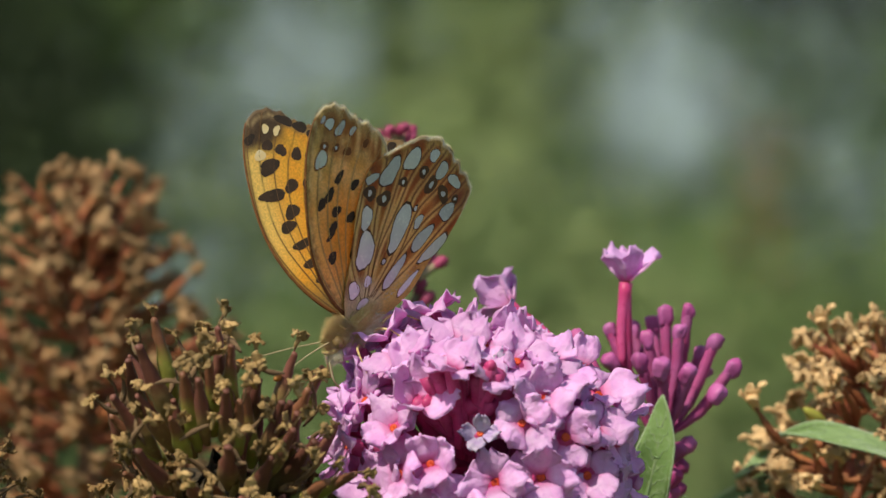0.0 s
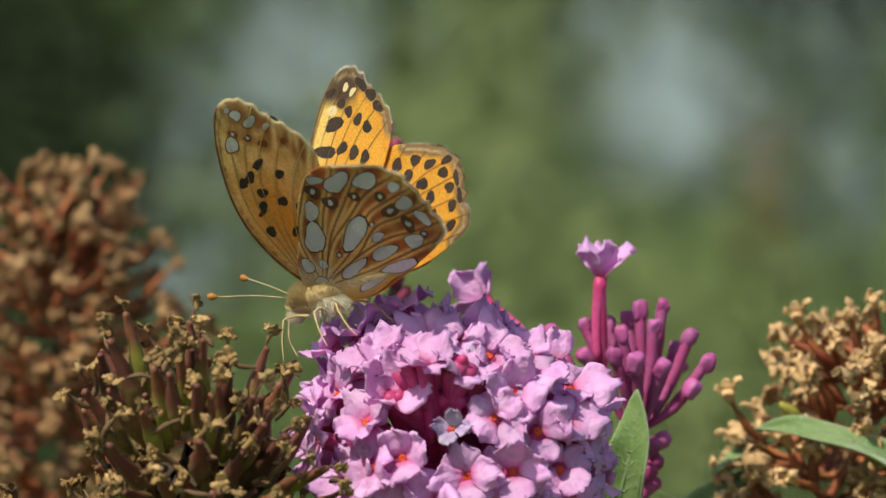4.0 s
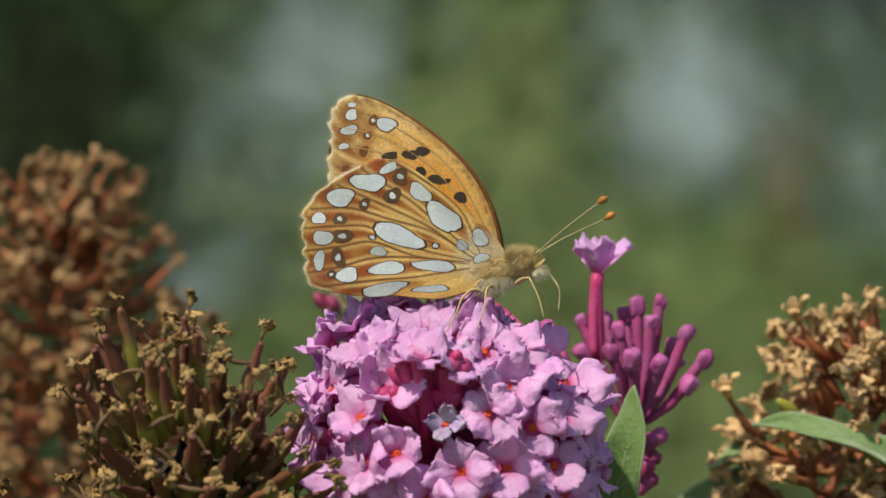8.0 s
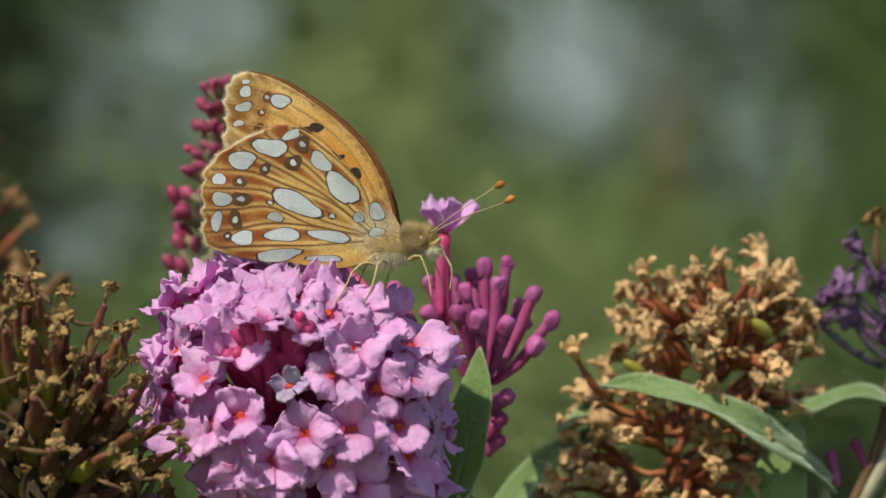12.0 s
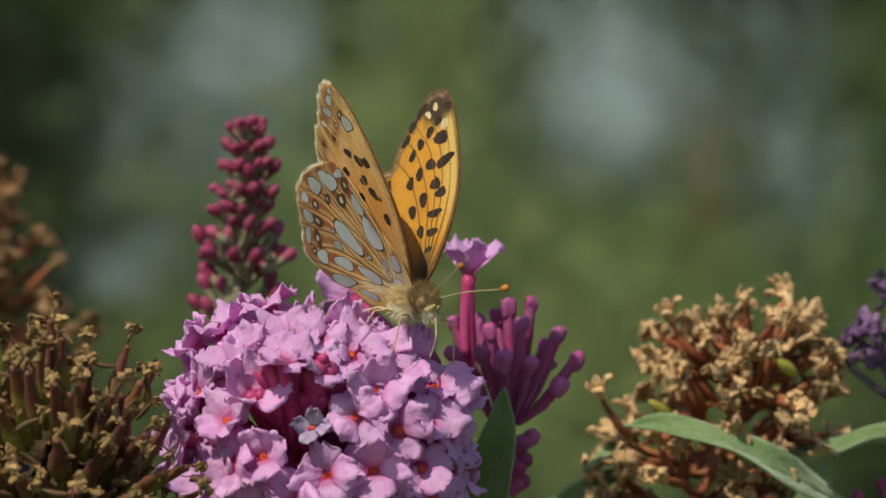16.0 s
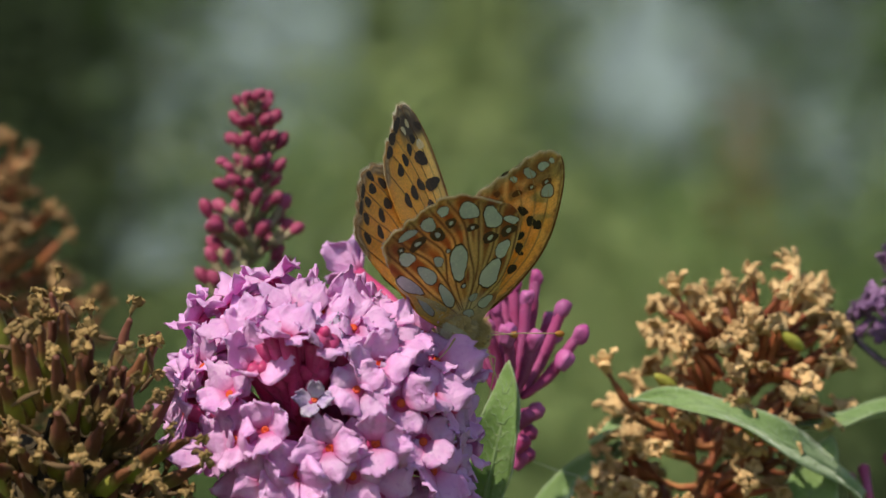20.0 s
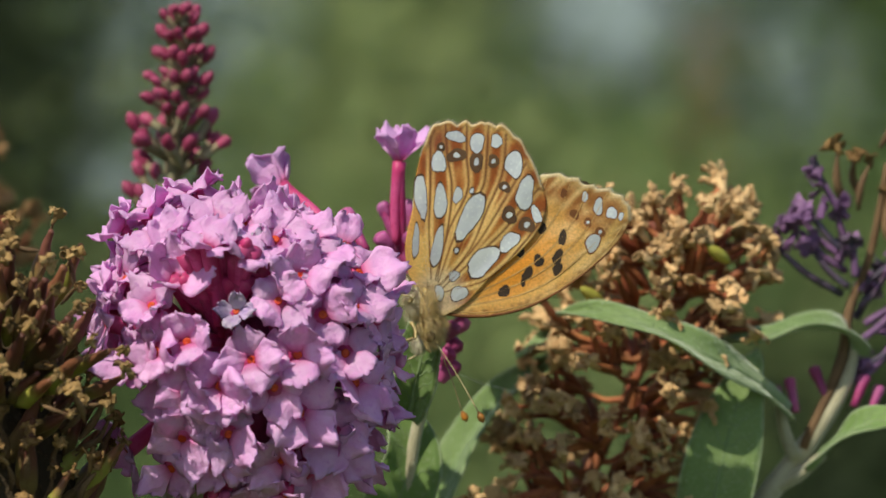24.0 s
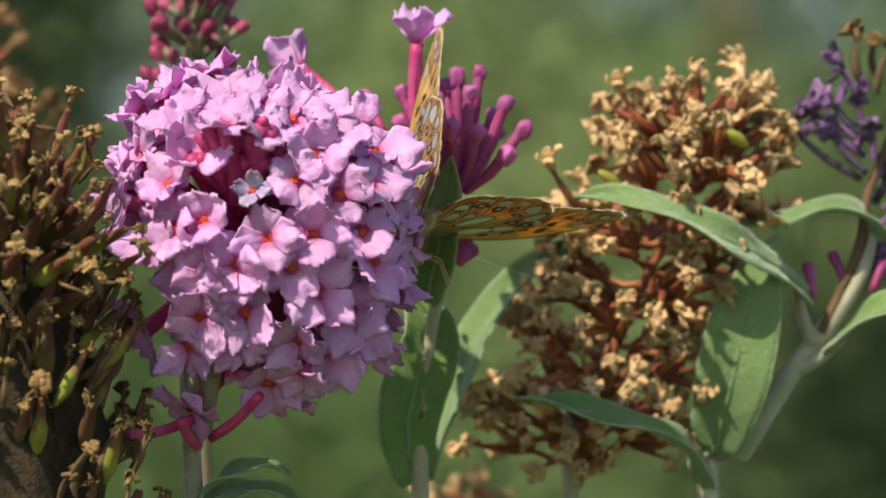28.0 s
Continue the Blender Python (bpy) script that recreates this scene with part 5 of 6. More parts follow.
def hind_under(px, pz, margin):
    g, c, em = grain(px, pz, 3.0), clouds(px, pz, 2.2, 1.0), far_from(px, pz, [margin])
    dv, root = far_from(px, pz, sampled(VEINS_H)), np.hypot(px + 1.5, pz - 0.3)
    col = lay(np.tile(CREAM_SCALE, (len(px), 1)), 0.5 + 1.1 * c + 0.5 * g, OCHRE_SCALE)
    col = lay(col, 1.3 * hump(em, 2.8, 2.1) * step(em, 0.4, 1.0) + 0.22 + 0.6 * c + 0.15 * g, RUST_SCALE)
    col = lay(col, 0.8 * hump(em, 2.5, 0.9) * (0.5 + 1.5 * c), DARK_SCALE)
    for e in SILVERS_H[:16]:
        col = lay(col, 1.0 * hump(around(px, pz, e), 1.15, 0.32) * (0.85 + g), RUST_SCALE)
    for e in EYES_H[:7]:
        col = lay(col, 0.85 * hump(around(px, pz, e), 1.2, 0.5), RUST_SCALE)
    col = lay(col, 1.0 * hump(dv, 0.26, 0.2) * (1 - 0.5 * step(root, 10, 15)) * (0.85 + 0.6 * g), (0.88, 0.63, 0.24))
    col = lay(col, 0.8 * hump(dv, 0, 0.09) * step(root, 3, 9), DARK_SCALE)
    col = lay(col, 0.7 * hump(np.hypot(px + 16.8, pz - 1.5), 0, 1.5), (0.24, 0.06, 0.03))
    col = lay(col, step(-pz, 0.3, 1.2) * 0.6, CREAM_SCALE)
    col = lay(col, 0.7 * hump(em, 0.42, 0.14), DARK_SCALE)
    col = lay(col, 1 - step(em, 0.06, 0.22), (0.84, 0.70, 0.44))
    return lay(col, 0.55 * (1 - step(root, 1.6, 3.2)), (0.72, 0.66, 0.5))


def fore_under(px, pz, margin):
    g, c, em = grain(px, pz, 5.0), clouds(px, pz, 1.6, 7.0), far_from(px, pz, [margin])
    dv, dc = far_from(px, pz, sampled(VEINS_F)), far_from(px, pz, [COSTA])
    col = lay(np.tile((0.86, 0.66, 0.31), (len(px), 1)), 0.4 + 1.0 * c + 0.9 * g, (0.70, 0.44, 0.14))
    col = lay(col, 1.1 * hump(around(px, pz, (-4.6, 7.0, 6.2, 3.6, 2.25)), 0, 0.95), (0.82, 0.36, 0.045))
    for e in SILVERS_F[:2] + EYES_F:
        col = lay(col, 0.8 * hump(around(px, pz, e), 1.4, 0.8), (0.46, 0.19, 0.05))
    col = lay(col, 1.0 * hump(em, 1.3, 1.2) * (0.7 + 1.8 * g + 0.8 * c), (0.34, 0.14, 0.035))
    col = lay(col, hump(dc, 0.35, 0.4) * (0.35 + 1.3 * clouds(px, pz, 0.5, 2.0)), (0.34, 0.17, 0.06))
    col = lay(col, 0.55 * hump(dc, 1.1, 0.35), CREAM_SCALE)
    col = lay(col, 0.75 * hump(dv, 0, 0.08), (0.24, 0.11, 0.035))
    return lay(col, 1 - step(em, 0.12, 0.35), (0.82, 0.70, 0.46))


def fore_upper(px, pz, margin):
    c, em = clouds(px, pz, 1.5, 4.0), far_from(px, pz, [margin])
    dv, dc = far_from(px, pz, sampled(VEINS_F)), far_from(px, pz, [COSTA])
    apex, root = np.hypot(px + 11.2, pz - 18.2), np.hypot(px, pz)
    col = lay(np.tile((0.84, 0.44, 0.05), (len(px), 1)), 0.3 + c, (0.80, 0.36, 0.035))
    col = lay(col, 0.85 * hump(dc, 0.8, 2.0) * step(root, 5, 10), (0.90, 0.66, 0.20))
    col = lay(col, 1 - step(apex + 0.9 * c, 3.0, 4.4), (0.085, 0.05, 0.025))
    col = lay(col, 0.85 * (1 - step(em + 0.5 * c, 0.8, 1.25)), (0.15, 0.095, 0.05))
    col = lay(col, 0.8 * hump(em, 0.62, 0.14), (0.5, 0.36, 0.18))
    col = lay(col, 0.6 * hump(dv, 0, 0.09), (0.14, 0.07, 0.02))
    col = lay(col, 0.8 * hump(dc, 0, 0.35), (0.16, 0.10, 0.05))
    return lay(col, 0.85 * (1 - step(root + c, 2.2, 5.5)), (0.20, 0.13, 0.055))


def hind_upper(px, pz, margin):
    c, em = clouds(px, pz, 1.5, 9.0), far_from(px, pz, [margin])
    dv, root = far_from(px, pz, sampled(VEINS_H)), np.hypot(px, pz)
    col = lay(np.tile((0.84, 0.42, 0.045), (len(px), 1)), 0.3 + c, (0.80, 0.34, 0.03))
    col = lay(col, 0.9 * (1 - step(em + 0.4 * c, 0.7, 1.2)), (0.15, 0.09, 0.045))
    col = lay(col, 0.8 * hump(em, 0.5, 0.16), (0.62, 0.46, 0.24))
    col = lay(col, 0.6 * hump(dv, 0, 0.09), (0.14, 0.07, 0.02))
    return lay(col, 0.85 * (1 - step(root + 1.5 * c - 0.5 * pz, 4.0, 9.0)), (0.17, 0.11, 0.05))


def pigmented(me, verts, under, upper, margin):
    """Stores the tone of every scale of the wing, outer skin first."""
    h = len(verts) // 2
    px, pz = np.array([v.x for v in verts[:h]]), np.array([v.z for v in verts[:h]])
    tones = np.ones((2 * h, 4))
    tones[:h, :3], tones[h:, :3] = under(px, pz, margin), upper(px, pz, margin)
    me.color_attributes.new("pigment", "FLOAT_COLOR", "POINT").data.foreach_set("color", tones.astype(np.float32).ravel())
    return me


FORE_LOOP = scallop(smooth_loop(FORE, 200), 0.42, 0.70, -0.022, 6)
HIND_LOOP = scallop(smooth_loop(HIND, 230), 0.29, 0.79, 0.015, 8)
COSTA = FORE_LOOP[1:int(0.36 * 200):4]


def forewing(parent, sgn):
    inset, loop = -0.30, FORE_LOOP
    n = len(loop)
    margin = loop[int(0.38 * n):int(0.71 * n):2]
    v, f, s = wing_sheet(loop, (-0.3, 0.2), inset)
    me = pigmented(mesh("forewing", v, f, WING, slots=[0] * len(f)), v, fore_under, fore_upper, margin)
    w = piece("forewing", mirror(me, sgn), parent, None, "orange forewing with black spots and a dark tip")
    for i, e in enumerate(BLACKS_F):
        marked(w, "black_spot", e, 1, 0.02, inset, SPOT, 1.02, i, sgn)
    for i in (10, 13, 14, 15, 19):
        marked(w, "black_spot", UPPER_F[i], 1, 0.018, inset, SPOT, 1.0, i + 90, sgn)
    for i, e in enumerate(SILVERS_F):
        marked(w, "spot_rim", e, 1, 0.012, inset, BARK_BROWN, 1.14, i, sgn)
        marked(w, "silver_spot", e, 1, 0.022, inset, SILVER, 0.95, i, sgn)
    for i, e in enumerate(EYES_F):
        marked(w, "eyespot", e, 1, 0.025, inset, BARK_BROWN, 1.1, i, sgn)
        if i < 2:
            marked(w, "eyespot_pupil", e, 1, 0.035, inset, SILVER, 0.42, i + 9, sgn)
    for i, e in enumerate(UPPER_F[1:]):
        marked(w, "black_spot", e, -1, 0.02, inset, SPOT, 1.3, i + 20, sgn)
    for i, e in enumerate(CREAM_F):
        marked(w, "cream_spot", e, -1, 0.035, inset, CREAM, 1.15, i + 50, sgn)
    for p in VEINS_F:
        vein(w, p, 1, inset, VEIN, sgn, 0.04)
        vein(w, p, -1, inset, VEIN_DARK, sgn, 0.03)
    fringe(w, [loop[i] for i in range(int(0.36 * n), int(0.70 * n), 2)], inset, sgn)
    costa = [loop[i] for i in range(1, int(0.36 * n), 7)]
    piece("leading_edge", mirror(mesh("leading_edge", *tube([Vector((x, camber(x, z) + inset, z)) for x, z in costa], [0.2, 0.12, 0.07], 24, 7, 0.1), BARK_BROWN), sgn), w)
    return w


def fringe(w, edge, inset, sgn):
    rr = random.Random(len(edge))
    verts, faces = [], []
    for i in range(len(edge) - 1):
        for k in range(4):
            f = k / 4
            x, z = edge[i][0] + (edge[i + 1][0] - edge[i][0]) * f, edge[i][1] + (edge[i + 1][1] - edge[i][1]) * f
            x2, z2 = edge[i][0] + (edge[i + 1][0] - edge[i][0]) * (f + 0.22), edge[i][1] + (edge[i + 1][1] - edge[i][1]) * (f + 0.22)
            d = Vector((x, 0, z)).normalized() * rr.uniform(0.2, 0.42)
            o = len(verts)
            y = camber(x, z) + inset
            verts += [Vector((x * 0.995, y - 0.03, z * 0.995)), Vector((x2 * 0.995, y + 0.03, z2 * 0.995)), Vector(((x + x2) / 2 + d.x, y + rr.uniform(-0.08, 0.08), (z + z2) / 2 + d.z))]
            faces.append((o, o + 1, o + 2))
    piece("fringe", mirror(mesh("fringe", verts, faces, FRINGE, smooth=False), sgn), w)


def hindwing(parent, sgn):
    inset, loop = 0.0, HIND_LOOP
    n = len(loop)
    margin = loop[int(0.29 * n):int(0.80 * n):2]
    v, f, s = wing_sheet(loop, (-1.2, -0.4), inset)
    me = pigmented(mesh("hindwing", v, f, WING, slots=[0] * len(f)), v, hind_under, hind_upper, margin)
    w = piece("hindwing", mirror(me, sgn), parent, None, "ochre hindwing with mother-of-pearl spots beneath")
    for i, e in enumerate(SILVERS_H):
        marked(w, "spot_rim", e, 1, 0.02, inset, RING, 0.95, i, sgn)
        marked(w, "silver_spot", e, 1, 0.035, inset, SILVER, 0.85, i, sgn)
    for i, e in enumerate(EYES_H):
        marked(w, "eyespot", e, 1, 0.03, inset, RING, 1.15, i, sgn)
        marked(w, "eyespot_pupil", e, 1, 0.045, inset, SILVER, 0.42 if i < 7 else 0.7, i + 9, sgn)
    for i, e in enumerate(UPPER_H):
        marked(w, "black_spot", e, -1, 0.02, inset, SPOT, 1.4, i + 20, sgn)
    for p in VEINS_H:
        vein(w, p, 1, inset, BARK_BROWN, sgn, 0.022)
        vein(w, p, -1, inset, VEIN_DARK, sgn, 0.03)
    fringe(w, [loop[i] for i in range(int(0.28 * n), int(0.82 * n), 1)], inset, sgn)
    return w


def fur_tufts(parent, spots, material, seed, n, long):
    rr = random.Random(seed)
    verts, faces = [], []
    for (c, r, way) in spots:
        for k in range(n):
            d = Vector([rr.gauss(0, 1) for _ in range(3)]).normalized()
            p = Vector(c) + Vector((d.x * r[0], d.y * r[1], d.z * r[2]))
            tip = p + (d * 0.6 + Vector(way)).normalized() * long * rr.uniform(0.5, 1.2)
            s = d.orthogonal().normalized() * 0.03
            t = d.cross(s).normalized() * 0.03
            o = len(verts)
            verts += [p + s, p - s * 0.5 + t, p - s * 0.5 - t, tip]
            faces += [(o, o + 1, o + 3), (o + 1, o + 2, o + 3), (o + 2, o, o + 3)]
    piece("fur", mesh("fur", verts, faces, material, smooth=False), parent)


def butterfly():
    """Local axes: x to the head, y to its left, z up; wings hinge on the x axis."""
    b = thing("butterfly", (0, 0, 0), "orange fritillary butterfly with black spots and silver-spotted hindwings", "butterfly")
    ball = lambda r, c, seed=0: turned([(r[1] * math.sin(math.pi * (0.04 + 0.92 * k / 8)), -r[0] * math.cos(math.pi * (0.04 + 0.92 * k / 8))) for k in range(9)], 14, 0, 0, 0.12, seed)
    lie = Matrix.Rotation(radians(90), 4, "Y")

    def body(name, r, c, m, turn=0, seed=0, label=""):
        return piece(name, mesh(name, *ball(r, c, seed), m), b, Matrix.Translation(Vector(c) * MM) @ Matrix.Rotation(radians(turn), 4, "Y") @ lie, label)

    thorax = body("thorax", (2.6, 1.4), (-0.5, 0, -1.1), FUR, -4, 1, "golden furry thorax")
    body("breast", (2.1, 1.25), (-1.0, 0, -1.9), FUR_PALE, -4, 2, "pale furry underside")
    body("abdomen", (5.6, 0.95), (-6.8, 0, -0.55), FUR, -4, 3, "slender brown-gold abdomen")
    body("head", (1.0, 0.95), (2.2, 0, -1.25), FUR, 0, 4, "furry golden head")
    for s in (1, -1):
        piece("eye", mesh("eye", *turned([(0.15, -0.62), (0.5, -0.45), (0.66, 0), (0.5, 0.45), (0.15, 0.62)], 14), EYE), b, Matrix.Translation(Vector((2.55, s * 0.58, -1.1)) * MM), "brown compound eye")
        piece("palp", mesh("palp", *tube([(3.0, s * 0.35, -1.75), (3.7, s * 0.32, -1.5), (4.2, s * 0.28, -1.1)], [0.3, 0.3, 0.1], 8, 7, 0.2, 2), FUR), b)
        hi = 2.9 if s < 0 else 1.5
        pts = [(3.3, s * 0.5, -0.5), (6.5, s * 1.4, hi * 0.4), (10.4, s * 2.5, hi)]
        ant = piece("antenna", mesh("antenna", *tube(pts, [0.07, 0.055, 0.055, 0.065], 16, 6), ANTENNA), b)
        piece("club", mesh("club", *tube([pts[2], (11.0, s * 2.65, hi + 0.22), (11.5, s * 2.75, hi + 0.4)], [0.1, 0.34, 0.36, 0.12], 10, 8), CLUB), ant, None, "orange-tipped club")
        for x, knee, foot in ((1.0, (2.6, 2.9, -2.6), (3.2, 3.6, -6.6)), (-1.0, (-1.6, 3.2, -2.8), (-3.2, 4.4, -6.4)), (-2.2, (-4.2, 2.8, -3.2), (-6.4, 3.6, -6.2))):
            leg = piece("leg", mesh("leg", *tube([(x, s * 0.9, -2.8), (x + (knee[0] - x) * 0.5, s * knee[1] * 0.6, -2.5), Vector((knee[0], s * knee[1], knee[2]))], [0.17, 0.14, 0.09], 8, 6, 0.1), LEG), b)
            piece("shin", mesh("shin", *tube([Vector((knee[0], s * knee[1], knee[2])), Vector(((knee[0] + foot[0]) / 2 + 0.2, s * (knee[1] + foot[1]) / 2, (knee[2] + foot[2]) / 2)), Vector((foot[0], s * foot[1], foot[2]))], [0.09, 0.08, 0.05], 8, 6, 0.1), LEG), leg)
    piece("proboscis", mesh("proboscis", *tube([(4.2, 0, -2.3), (4.9, 0, -4.2), (4.4, 0, -6.2)], [0.12, 0.1, 0.07], 12, 6), ANTENNA), b)
    fur_tufts(b, [((-0.4, 0, -1.2), (2.4, 1.3, 1.3), (-0.6, 0, 0.2)), ((2.3, 0, -1.2), (0.8, 0.5, 0.95), (0.7, 0, 0.5)), ((1.2, 0, -1.0), (1.0, 1.2, 1.2), (0.5, 0, 0.4))], FUR, 1, 1800, 1.15)
    fur_tufts(b, [((-1.0, 0, -2.0), (2.0, 1.1, 0.9), (-0.4, 0, -0.7)), ((2.9, 0, -2.0), (0.6, 0.5, 0.4), (0.9, 0, -0.5)), ((-6.8, 0, -0.6), (4.6, 0.8, 0.8), (-0.9, 0, 0))], FUR_PALE, 2, 1300, 1.1)
    wings = [(forewing(b, 1), 1), (hindwing(b, 1), 1), (forewing(b, -1), -1), (hindwing(b, -1), -1)]
    return b, wings



def fly():
    """Tiny fly that walks over the florets. Local axes: x to the head, z up."""
    t = thing("fly", P(9.86, 0.00, -16.77), "tiny dark fly with clear wings crawling on the florets", "fly")
    oval = lambda a, r, seed: turned([(r * math.sin(math.pi * (0.06 + 0.88 * k / 6)), -a * math.cos(math.pi * (0.06 + 0.88 * k / 6))) for k in range(7)], 10, 0, 0, 0.03, seed)
    lie = Matrix.Rotation(radians(90), 4, "Y")
    for name, a, r, x in (("abdomen", 0.62, 0.34, -0.55), ("thorax", 0.42, 0.33, 0.15), ("head", 0.2, 0.28, 0.62)):
        piece(name, mesh(name, *oval(a, r, 1), SPOT), t, Matrix.Translation(Vector((x, 0, 0.42)) * MM) @ lie)
    for s in (1, -1):
        grid = [[Vector((0.2 - 1.5 * u, s * (0.12 + 0.3 * u + v * 0.26 * math.sin(math.pi * (0.1 + 0.85 * u))), 0.78 + 0.05 * u)) for v in (-1, 0, 1)] for u in (0, 0.25, 0.5, 0.75, 1)]
        piece("wing", mesh("wing", *slab(grid, 0.02), SILK), t, None, "clear wing")
        for x in (0.45, 0.1, -0.3):
            piece("leg", mesh("leg", *tube([(x, s * 0.2, 0.35), (x * 1.5, s * 0.6, 0.5), (x * 2, s * 0.85, 0.0)], [0.04, 0.03], 7, 5), SPOT), t)
    return t


main_head()
heads()
bud_cluster()
spike()
branch()
greenery()
wilted_head()
silk()
BUTTERFLY, WINGS = butterfly()
FLY = fly()


def at(x, y, z, yaw, rise, roll):
    """Butterfly pose: millimetres and degrees."""
    return pose(x * MM, y * MM, 1 + z * MM, roll, -rise, yaw)


def motions():
    walk(BUTTERFLY, [
        (0.0, at(-12.41, 11.00, -5.52, 214.5, -38.9, -3.2)),
        (0.5, at(-14.04, 11.00, -6.39, 215.0, -23.7, 5.0)),
        (1.0, at(-11.80, 11.00, -2.38, 195.3, -5.4, 13.5)),
        (2.0, at(-12.12, 11.00, -2.98, 143.0, -17.8, -8.4)),
        (2.5, at(-12.71, 11.00, -3.21, 202.8, -22.3, -3.6)),
        (4.5, at(-12.69, 11.00, -3.01, 123.4, -13.1, -3.2)),
        (5.0, at(-14.14, 11.00, -4.23, 114.5, -20.5, -7.4)),
        (5.3, at(-10.42, 10.50, -2.46, 108.8, 1.4, -4.2)),
        (5.5, at(-8.74, 10.50, -0.18, 105.0, 6.0, -2.0)),
        (5.8, at(-6.02, 10.50, -0.15, 77.2, 9.8, -2.8)),
        (6.0, at(-4.82, 10.50, 0.53, 60.2, 6.0, -3.2)),
        (6.5, at(-3.62, 10.50, -1.93, 36.7, -15.0, -2.1)),
        (7.0, at(-0.41, 10.50, -5.27, 22.0, -36.6, -19.8)),
        (7.5, at(1.84, 8.53, -1.08, 29.1, 5.2, -5.5)),
        (8.0, at(5.46, 8.56, -0.80, -6.6, 12.4, -1.0)),
        (8.5, at(6.05, 8.52, -1.54, 16.2, 5.0, -3.1)),
        (9.0, at(6.69, 8.34, -2.62, 14.2, -7.4, -15.6)),
        (9.5, at(6.46, 8.45, -1.49, 22.4, 3.4, -16.0)),
        (10.0, at(9.02, 8.26, -5.24, 31.7, -15.4, 0.8)),
        (10.5, at(11.67, 12.35, -9.49, 5.0, -51.8, -7.7)),
        (11.0, at(11.95, 13.55, -10.74, -16.5, -56.3, -7.9)),
        (11.5, at(8.94, 8.80, -5.75, -19.2, -18.0, -6.1)),
        (12.0, at(10.39, 8.29, -2.11, -11.2, 7.7, 0.1)),
        (12.5, at(9.10, 8.23, -3.22, -26.8, 3.4, -1.5)),
        (14.5, at(16.35, 12.87, -9.45, -29.3, -43.2, -14.8)),
        (15.0, at(10.31, 7.90, -1.18, -24.4, 9.0, -5.0)),
        (15.5, at(11.54, 8.01, -5.33, -54.5, -12.1, -9.1)),
        (16.0, at(10.10, 7.92, -3.47, -58.6, -6.5, -7.3)),
        (16.5, at(8.96, 7.92, -4.79, -69.0, -16.5, -4.0)),
        (17.0, at(8.40, 7.85, -5.26, -70.0, -21.4, -6.3)),
        (17.5, at(9.33, 8.36, -2.45, -38.9, -0.8, -2.7)),
        (18.0, at(15.56, 5.88, -4.83, 39.9, -3.2, 5.1)),
        (18.5, at(11.96, 10.57, -6.45, 58.8, -13.2, 3.6)),
        (19.0, at(14.86, 12.53, -9.84, 59.9, -28.9, 6.6)),
        (19.5, at(15.09, 15.70, -10.24, 61.6, -32.1, 8.2)),
        (20.0, at(15.03, 15.42, -9.08, 54.0, -21.9, 12.5)),
        (20.5, at(15.47, 19.57, -13.30, 11.3, -73.4, 3.5)),
        (21.0, at(16.03, 22.15, -16.85, 23.2, -88.2, -4.0)),
        (21.5, at(16.73, 22.17, -16.98, 1.4, -77.2, -1.9)),
        (23.5, at(20.47, 23.12, -17.16, -11.8, -74.0, -17.9)),
        (24.0, at(19.62, 22.77, -17.21, -16.6, -84.3, -17.9)),
        (24.5, at(20.05, 23.81, -14.28, 0.7, -48.4, -13.7)),
        (25.0, at(17.01, 23.63, -17.64, 68.7, -34.6, 2.2)),
        (25.5, at(16.72, 25.51, -20.51, 49.6, -58.3, 2.0)),
        (26.0, at(18.48, 25.04, -25.69, 58.0, -55.1, 3.3)),
        (26.5, at(17.40, 26.29, -25.62, 54.8, -50.7, 1.4)),
        (27.0, at(19.78, 24.50, -26.58, 64.7, -39.1, 8.5)),
        (27.5, at(18.64, 26.95, -26.12, 68.0, -38.0, 4.9)),
        (28.0, at(14.79, 27.88, -21.86, 102.9, -16.0, 7.9)),
    ])
    crawl = [(0.0, P(10.60, 9.00, -19.79), 20), (16.4, P(10.60, 9.00, -19.79), 20), (16.8, P(10.17, -0.60, -17.37), 60), (17.0, P(9.85, -1.20, -16.71), 170), (17.5, P(9.75, -1.20, -14.55), 120),
             (18.0, P(8.65, -1.20, -13.75), 95), (19.0, P(7.92, -1.00, -13.12), 85), (19.5, P(8.13, 1.50, -14.50), 80), (20.0, P(9.30, 8.00, -15.76), 80), (28.0, P(9.30, 8.00, -15.76), 80)]
    walk(FLY, [(t, pose(p.x * MM, p.y * MM, 1 + p.z * MM, 70, 0, 0) @ pose(0, 0, 0, 0, 0, turn)) for t, p, turn in crawl])
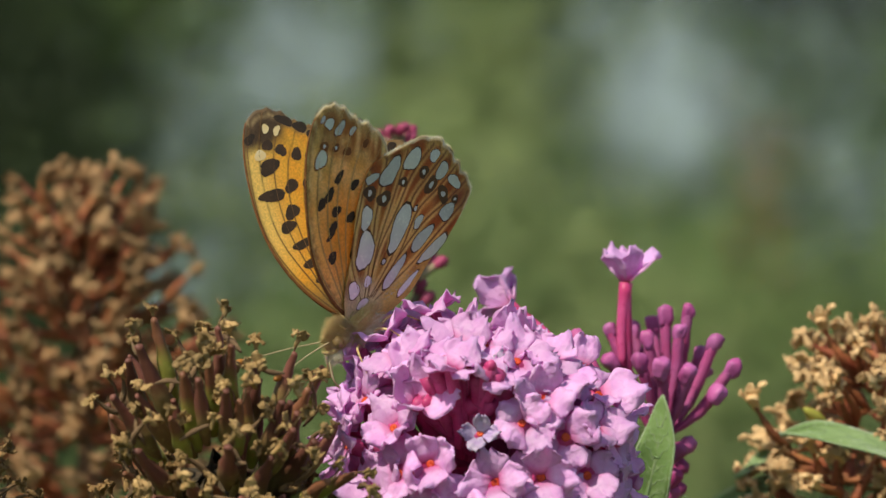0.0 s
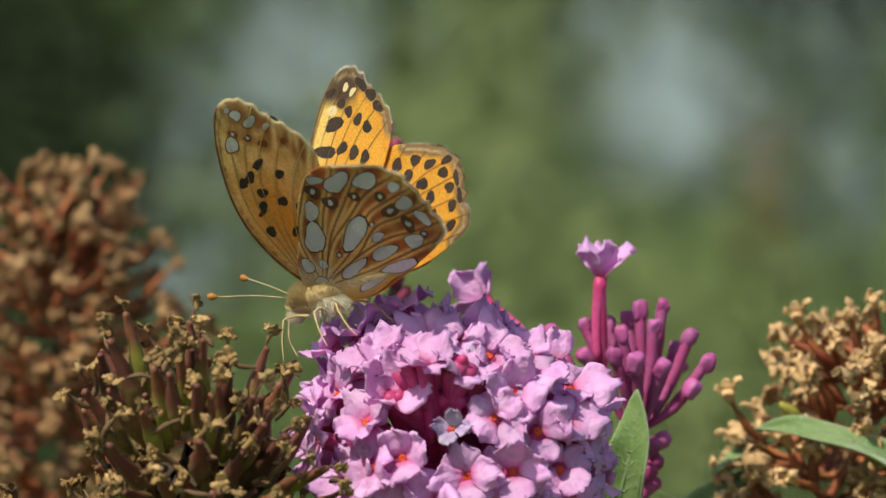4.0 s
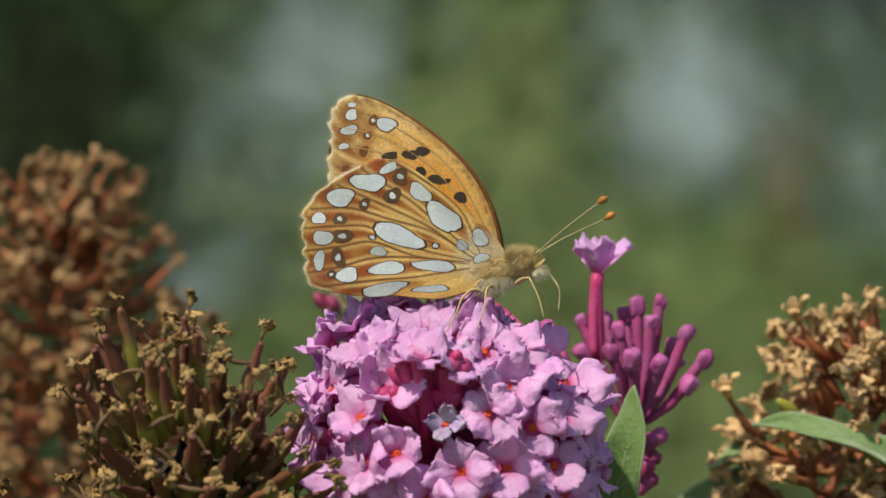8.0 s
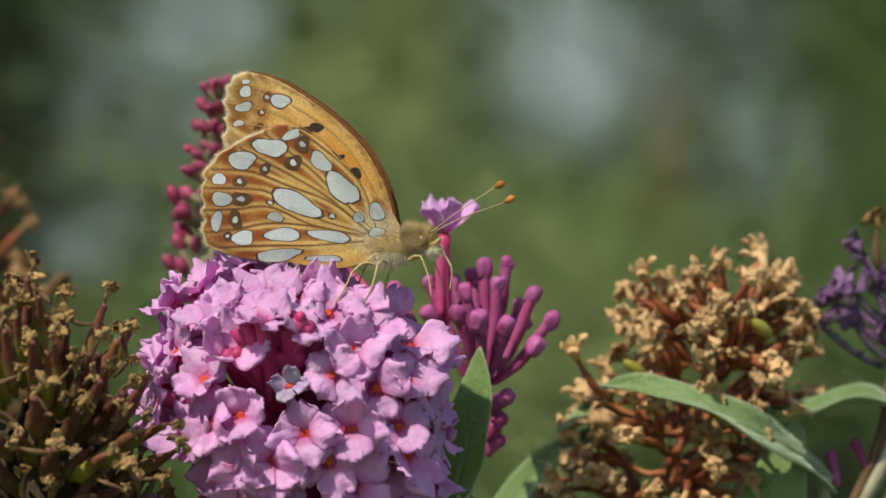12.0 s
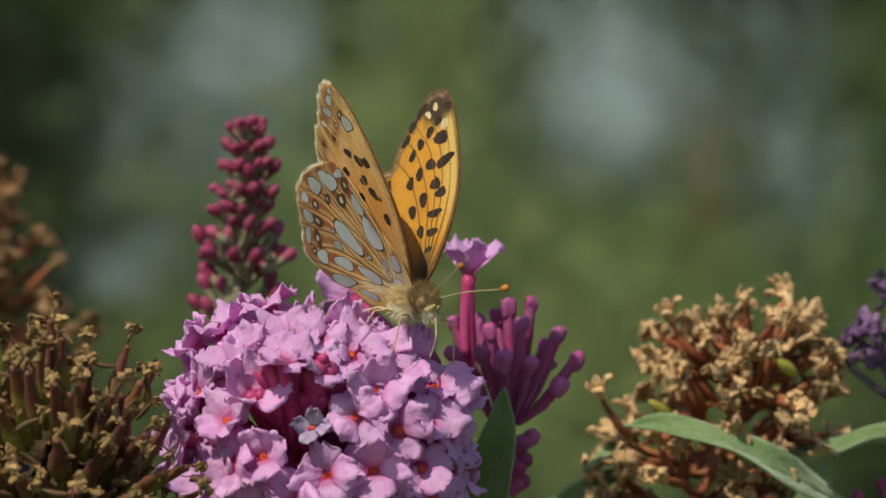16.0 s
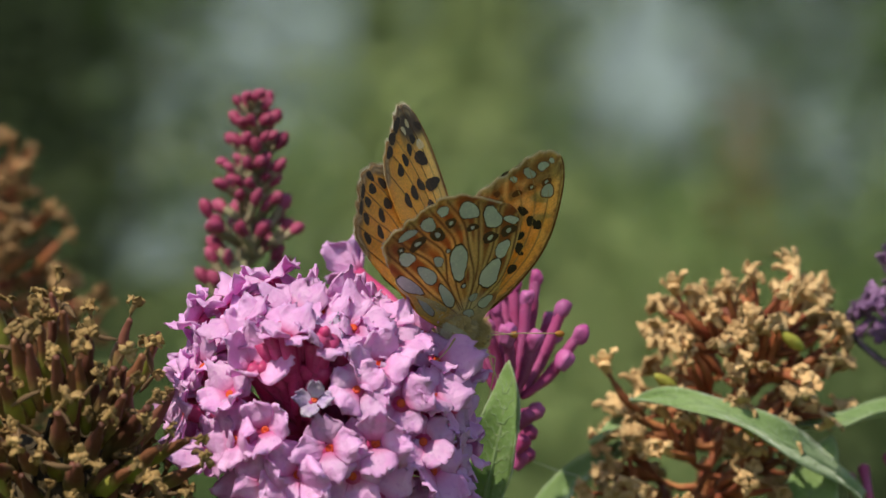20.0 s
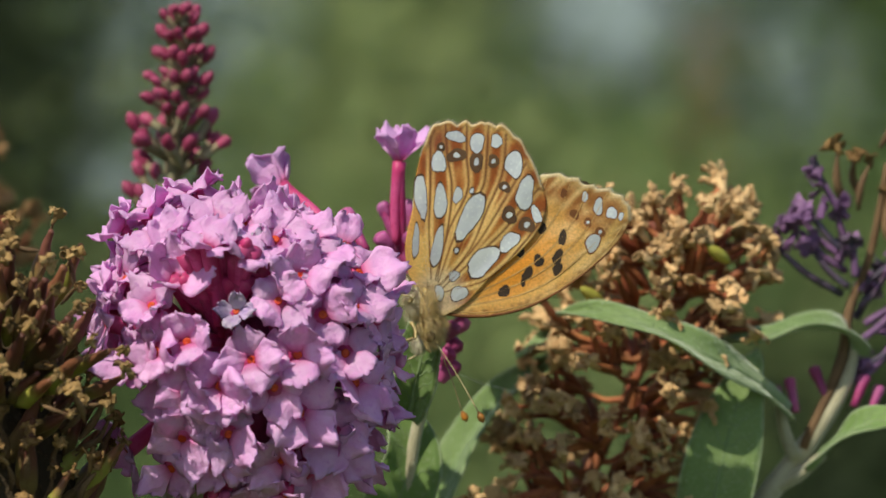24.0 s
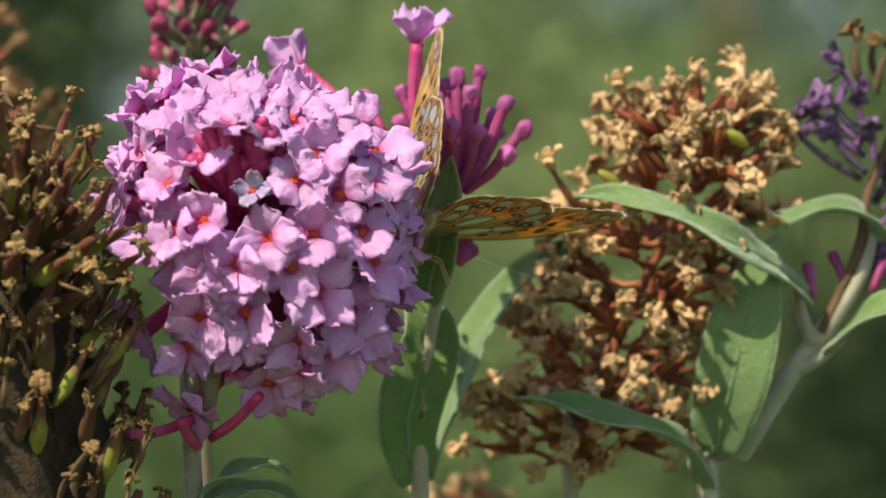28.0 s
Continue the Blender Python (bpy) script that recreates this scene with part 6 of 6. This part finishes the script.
    # opening of the left and right wings, and how far the forewings are drawn forward
    beat = [
        (0.0, 11.4, 19.6, 12.5),
        (0.5, 5.9, 1.0, 36.4),
        (1.0, 10.3, 1.0, 17.3),
        (2.0, 31.5, 14.1, 10.6),
        (2.5, 6.9, 1.0, 31.6),
        (4.5, 36.7, 20.1, 13.9),
        (5.0, 36.0, 17.8, 8.0),
        (5.3, 24.0, 6.0, 8.0),
        (5.5, 60.0, -4.0, 8.0),
        (5.8, 57.2, 18.1, 8.0),
        (6.0, 58.5, 31.6, 8.0),
        (6.5, 32.6, 25.5, 7.4),
        (7.0, 1.0, -0.5, 4.3),
        (7.5, 29.7, 23.2, 0.2),
        (8.0, 1.0, 0.6, -0.0),
        (8.5, 1.0, -0.9, 1.0),
        (9.0, 1.0, 3.4, 3.0),
        (9.5, 1.0, -2.0, 5.0),
        (10.0, 26.6, 18.7, -1.6),
        (10.5, 1.0, 11.7, 2.2),
        (11.0, 1.0, -2.0, 2.6),
        (11.5, 1.0, -2.1, 3.5),
        (12.0, 1.0, 2.1, -5.3),
        (12.5, 27.8, 28.9, -2.7),
        (14.5, 1.0, -2.1, 2.5),
        (15.0, 3.0, 12.0, 7.5),
        (15.5, 12.3, 15.7, 16.2),
        (16.0, 10.4, 23.7, 8.8),
        (16.5, 21.5, 26.2, 8.6),
        (17.0, 23.2, 19.3, 13.1),
        (17.5, 45.0, 33.6, 8.2),
        (18.0, 33.8, 35.6, 3.6),
        (18.5, 26.3, 37.0, 4.3),
        (19.0, 22.6, 42.2, 6.3),
        (19.5, 8.1, 34.7, 4.0),
        (20.0, 26.3, 32.2, 0.9),
        (20.5, 1.0, 8.1, 2.7),
        (21.0, 1.0, 0.9, 5.5),
        (21.5, 1.0, 3.4, 11.5),
        (23.5, 1.0, 7.1, 16.6),
        (24.0, 1.0, 4.3, 10.1),
        (24.5, 1.0, 13.5, 16.5),
        (25.0, 37.9, 45.6, 4.0),
        (25.5, 1.0, 4.0, 2.3),
        (26.0, 4.3, 34.2, -4.6),
        (26.5, 20.2, 57.1, -1.0),
        (27.0, -1.7, 49.6, 1.0),
        (27.5, 0.2, 72.2, 8.1),
        (28.0, -2.0, 83.1, 6.3),
    ]
    for wing, side in WINGS:
        fore = wing.name.startswith("forewing")
        walk(wing, [(t, pose(0, side * 0.8 * MM, 0, -side * (left if side > 0 else right)) @ pose(0, 0, 0, 0, sweep if fore else 0)) for t, left, right, sweep in beat])


motions()
